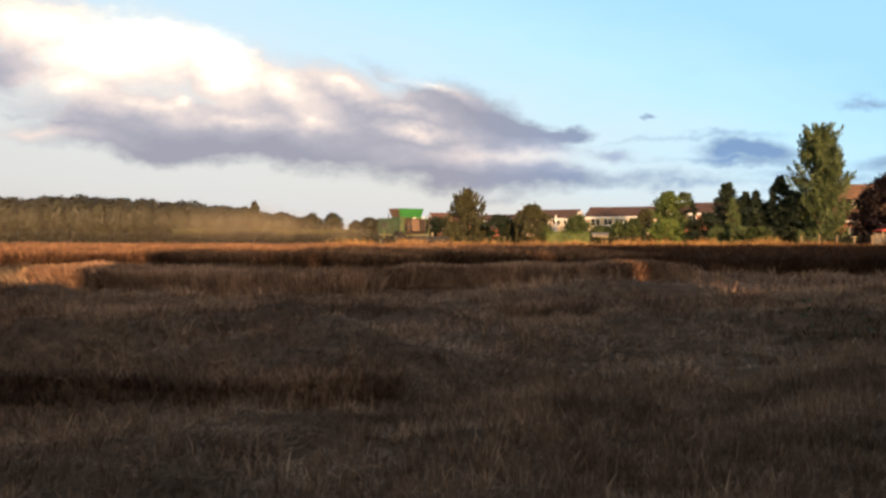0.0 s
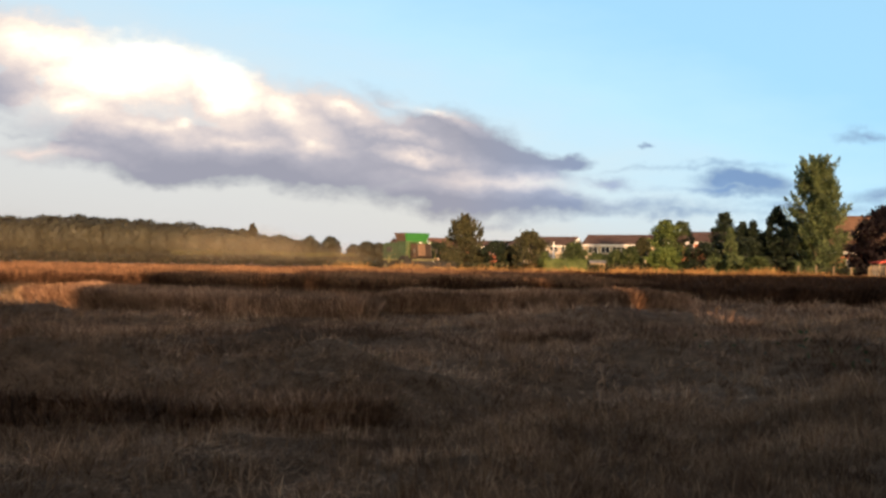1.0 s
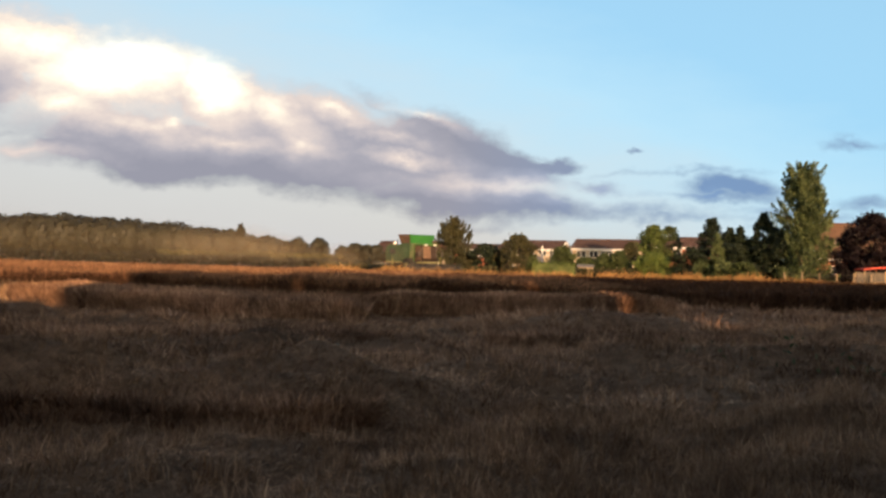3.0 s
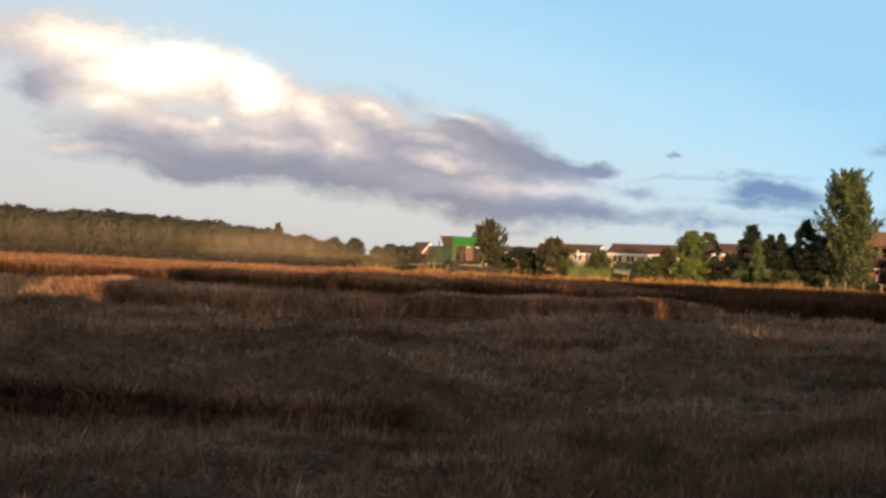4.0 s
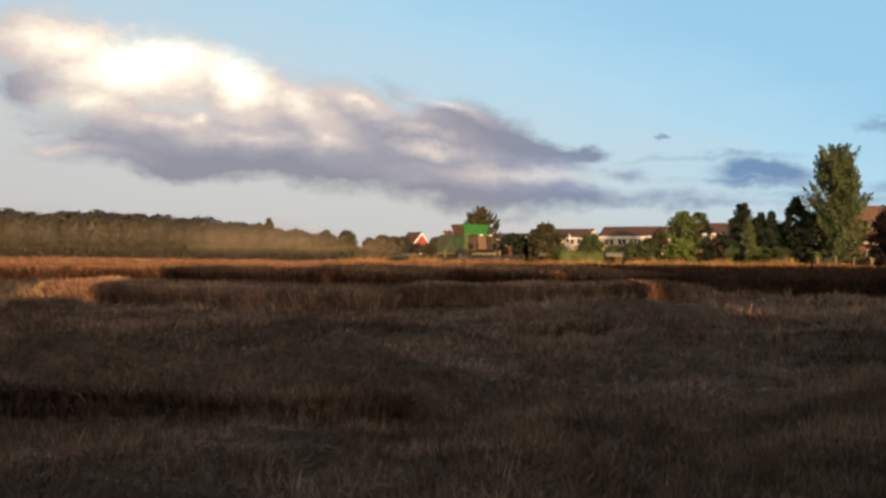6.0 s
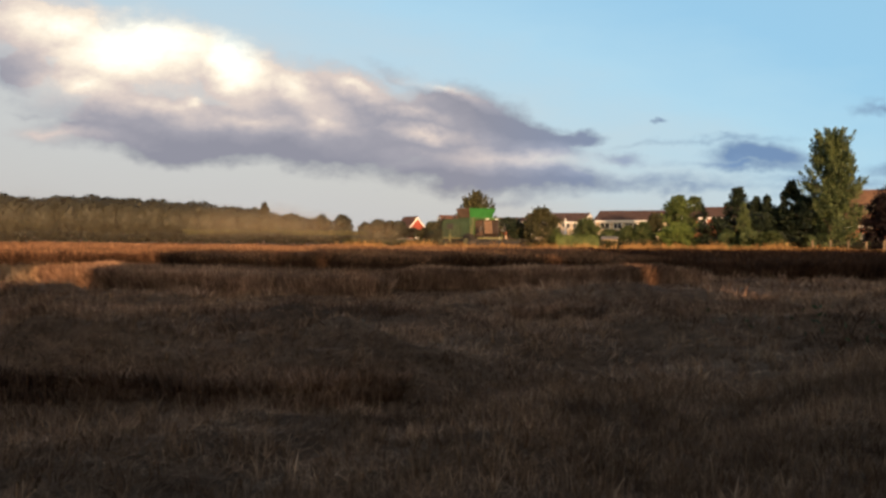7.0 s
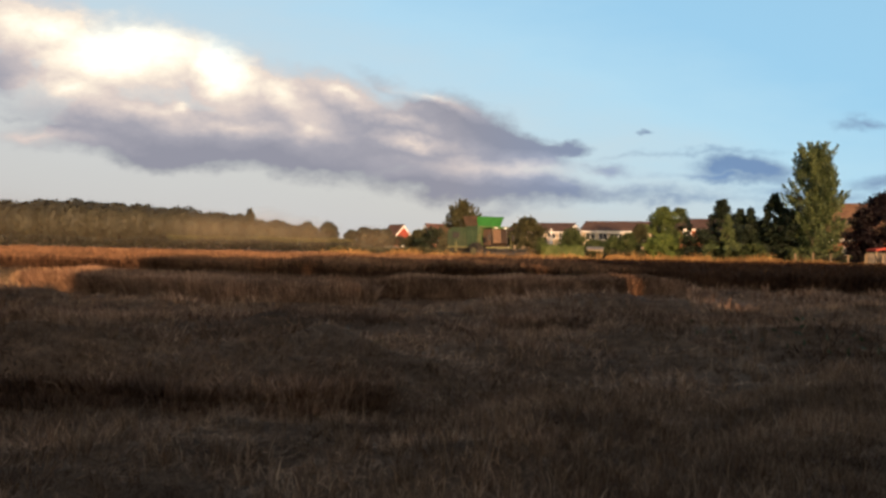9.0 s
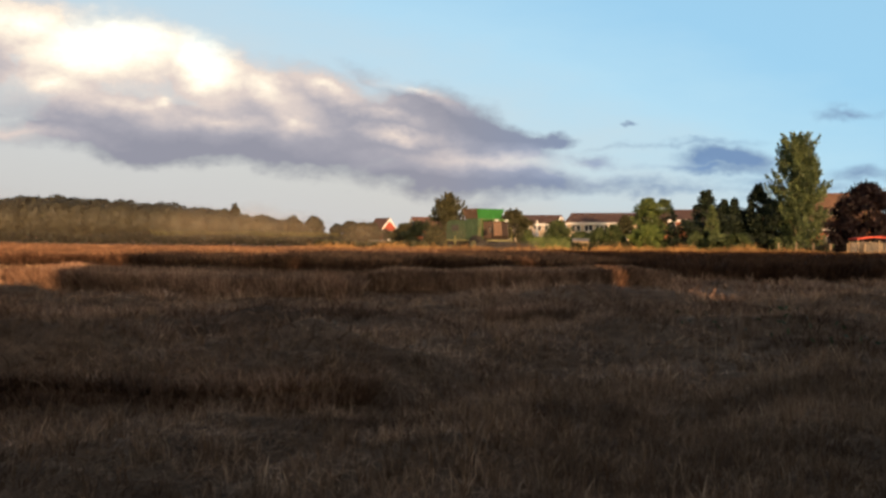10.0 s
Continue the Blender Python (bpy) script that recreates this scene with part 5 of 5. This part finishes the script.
    for r, w, x, y in ((0.9, 0.65, 1.5, 0.9), (0.9, 0.65, -1.5, 0.9), (0.62, 0.42, 1.3, -3.1), (0.62, 0.42, -1.3, -3.1)):
        wh = new("wheel")
        wh.parent = root
        wh.matrix_basis = pose(x, y, r)
        bm = wheel_disc(bmesh.new(), r - 0.05, w, 28, 0.09)
        for k in range(20):
            a = 2 * math.pi * k / 20
            lug = box(bmesh.new(), -w / 2, w / 2, -0.035, 0.035, r - 0.07, r)
            bmesh.ops.rotate(lug, verts=lug.verts[:], cent=(0, 0, 0), matrix=Matrix.Rotation(a, 3, "X"))
            tmp = bpy.data.meshes.new("lug")
            lug.to_mesh(tmp)
            lug.free()
            bm.from_mesh(tmp)
            bpy.data.meshes.remove(tmp)
        part("tyre", bm, M_RUBBER, wh)
        part("rim", wheel_disc(bmesh.new(), r * 0.52, w + 0.03, 18, 0.03), M_RIM, wh, "dusty yellow rim")
        wheels.append((wh, r, x, y))
    # header with its reel
    bm = prism(bmesh.new(), [(2.9, 0.25), (4.2, 0.12), (4.25, 0.2), (3.1, 0.5), (3.0, 1.1), (2.85, 1.1)], -3.0, 3.0)
    head = part("header", bm, M_STEEL, root, "dark dusty cutting header")
    for sx in (-1, 1):
        part("divider", prism(bmesh.new(), [(2.85, 0.15), (4.9, 0.1), (4.3, 0.45), (3.4, 0.85), (2.85, 1.0)], sx * 3.03 - 0.05, sx * 3.03 + 0.05), M_STEEL, head)
    part("feeder", boxed(-0.7, 0.7, 1.4, 3.0, 0.5, 1.3, bevel=0.05), M_STEEL, root)
    reel = new("reel")
    reel.parent = root
    reel.matrix_basis = pose(0, 4.0, 0.75)
    part("shaft", tube(bmesh.new(), [(-2.9, 0, 0), (2.9, 0, 0)], [0.06, 0.06], 8), M_STEEL, reel)
    for k in range(6):
        a = 2 * math.pi * k / 6
        part("bat", tube(bmesh.new(), [(-2.9, 0.5 * math.cos(a), 0.5 * math.sin(a)), (2.9, 0.5 * math.cos(a), 0.5 * math.sin(a))], [0.035, 0.035], 6), M_STEEL, reel)
    for x in (-2.9, -1.0, 1.0, 2.9):
        bm = bmesh.new()
        for k in range(3):
            a = math.pi * k / 3
            c, s = 0.5 * math.cos(a), 0.5 * math.sin(a)
            tube(bm, [(x, -c, -s), (x, c, s)], [0.025, 0.025], 5)
        part("spider", bm, M_STEEL, reel)
    return root, wheels, reel


COMBINE, WHEELS, REEL = combine()


# ---- dust behind the combine ----
def dust_puff(at, size, seed, mat):
    """A bulging shell of thin dust, 2 units across before its size is set."""
    rng = np.random.default_rng(seed)
    V, F, rings, seg = [(0, -0.45, 0)], [], 8, 28
    for r in range(1, rings + 1):
        for k in range(seg):
            a, q = 2 * math.pi * k / seg, r / rings
            V.append((1.3 * q * math.cos(a), -0.45 * math.cos(q * math.pi / 2) + 0.05 * rng.normal(), 1.3 * q * math.sin(a)))
    tri = [(0, 1 + k, 1 + (k + 1) % seg) for k in range(seg)]
    for r in range(rings - 1):
        for k in range(seg):
            a, b = 1 + r * seg + k, 1 + r * seg + (k + 1) % seg
            tri += [(a, a + seg, b), (b, a + seg, b + seg)]
    ob = new("dust_cloud", mesh_from("dust_cloud", V, tri, mat, True))
    ob.matrix_basis = pose(*at) @ Matrix.Diagonal((*size, 1))
    tagged(ob, "thin tan harvest dust drifting over the field", "dust", "harvest dust")
    return ob, at


PUFFS = [dust_puff(at, size, 200 + k, M_DUST if 0 < k < 5 else M_HAZE) for k, (at, size) in enumerate([
    ((-7.0, 84.5, 1.6), (4.0, 2, 2.2)), ((-12, 94, 1.6), (5, 4, 2.2)), ((-19, 99, 2.2), (6.5, 5, 2.8)), ((-24, 103, 2.8), (7, 5, 3.6)), ((-31, 107, 2.6), (10, 5, 3.4)),
    ((-62, 110, 3.0), (26, 4, 6.0)), ((-40, 109, 2.6), (22, 4, 5.0))])]


# ---- what moves ----
def motions():
    head = radians(34)
    fx, fy = math.sin(head), -math.cos(head)
    times = np.arange(0, 10.01, 0.5)
    xs = np.interp(times, [0, 2.5, 4.5, 5.5, 7.5, 9.0, 10.0], [-3.6, -1.3, 0.22, 1.38, 3.25, 4.68, 5.9])
    xs = np.convolve(np.r_[2 * xs[0] - xs[1], xs, 2 * xs[-1] - xs[-2]], [0.25, 0.5, 0.25], "valid")
    rows, gone = [], []
    for t, x in zip(times, xs):
        y = 84 - (x + 3.6) * math.cos(head) / math.sin(head)
        rows.append((t, pose(x - 0.8 * fx, y - 0.8 * fy, 0, 0, 0, 214)))
        gone.append((x + 3.6) / math.sin(head))
    walk(COMBINE, rows)
    for wh, r, x, y in WHEELS:
        walk(wh, [(t, pose(x, y, r, -math.degrees(s / r))) for t, s in zip(times, gone)])
    walk(REEL, [(t, pose(0, 4.0, 0.75, -80 * t)) for t in times])
    # the first puff hangs on the machine's tail, the others fall behind and drift
    walk(PUFFS[0][0], [(t, pose(x - 3.0, 84.5 - (x + 3.6) * 1.4, 1.6)) for t, x in zip(times[::2], xs[::2])])
    for k, (ob, at) in enumerate(PUFFS[1:]):
        share = max(0.0, 1 - k / 4)
        walk(ob, [(0, pose(*at)), (5, pose(at[0] + 2.5 * share - 0.3, at[1] - 2.0 * share, at[2] + 0.15)), (10, pose(at[0] + 5.5 * share - 0.6, at[1] - 4.5 * share, at[2] + 0.3))])


motions()
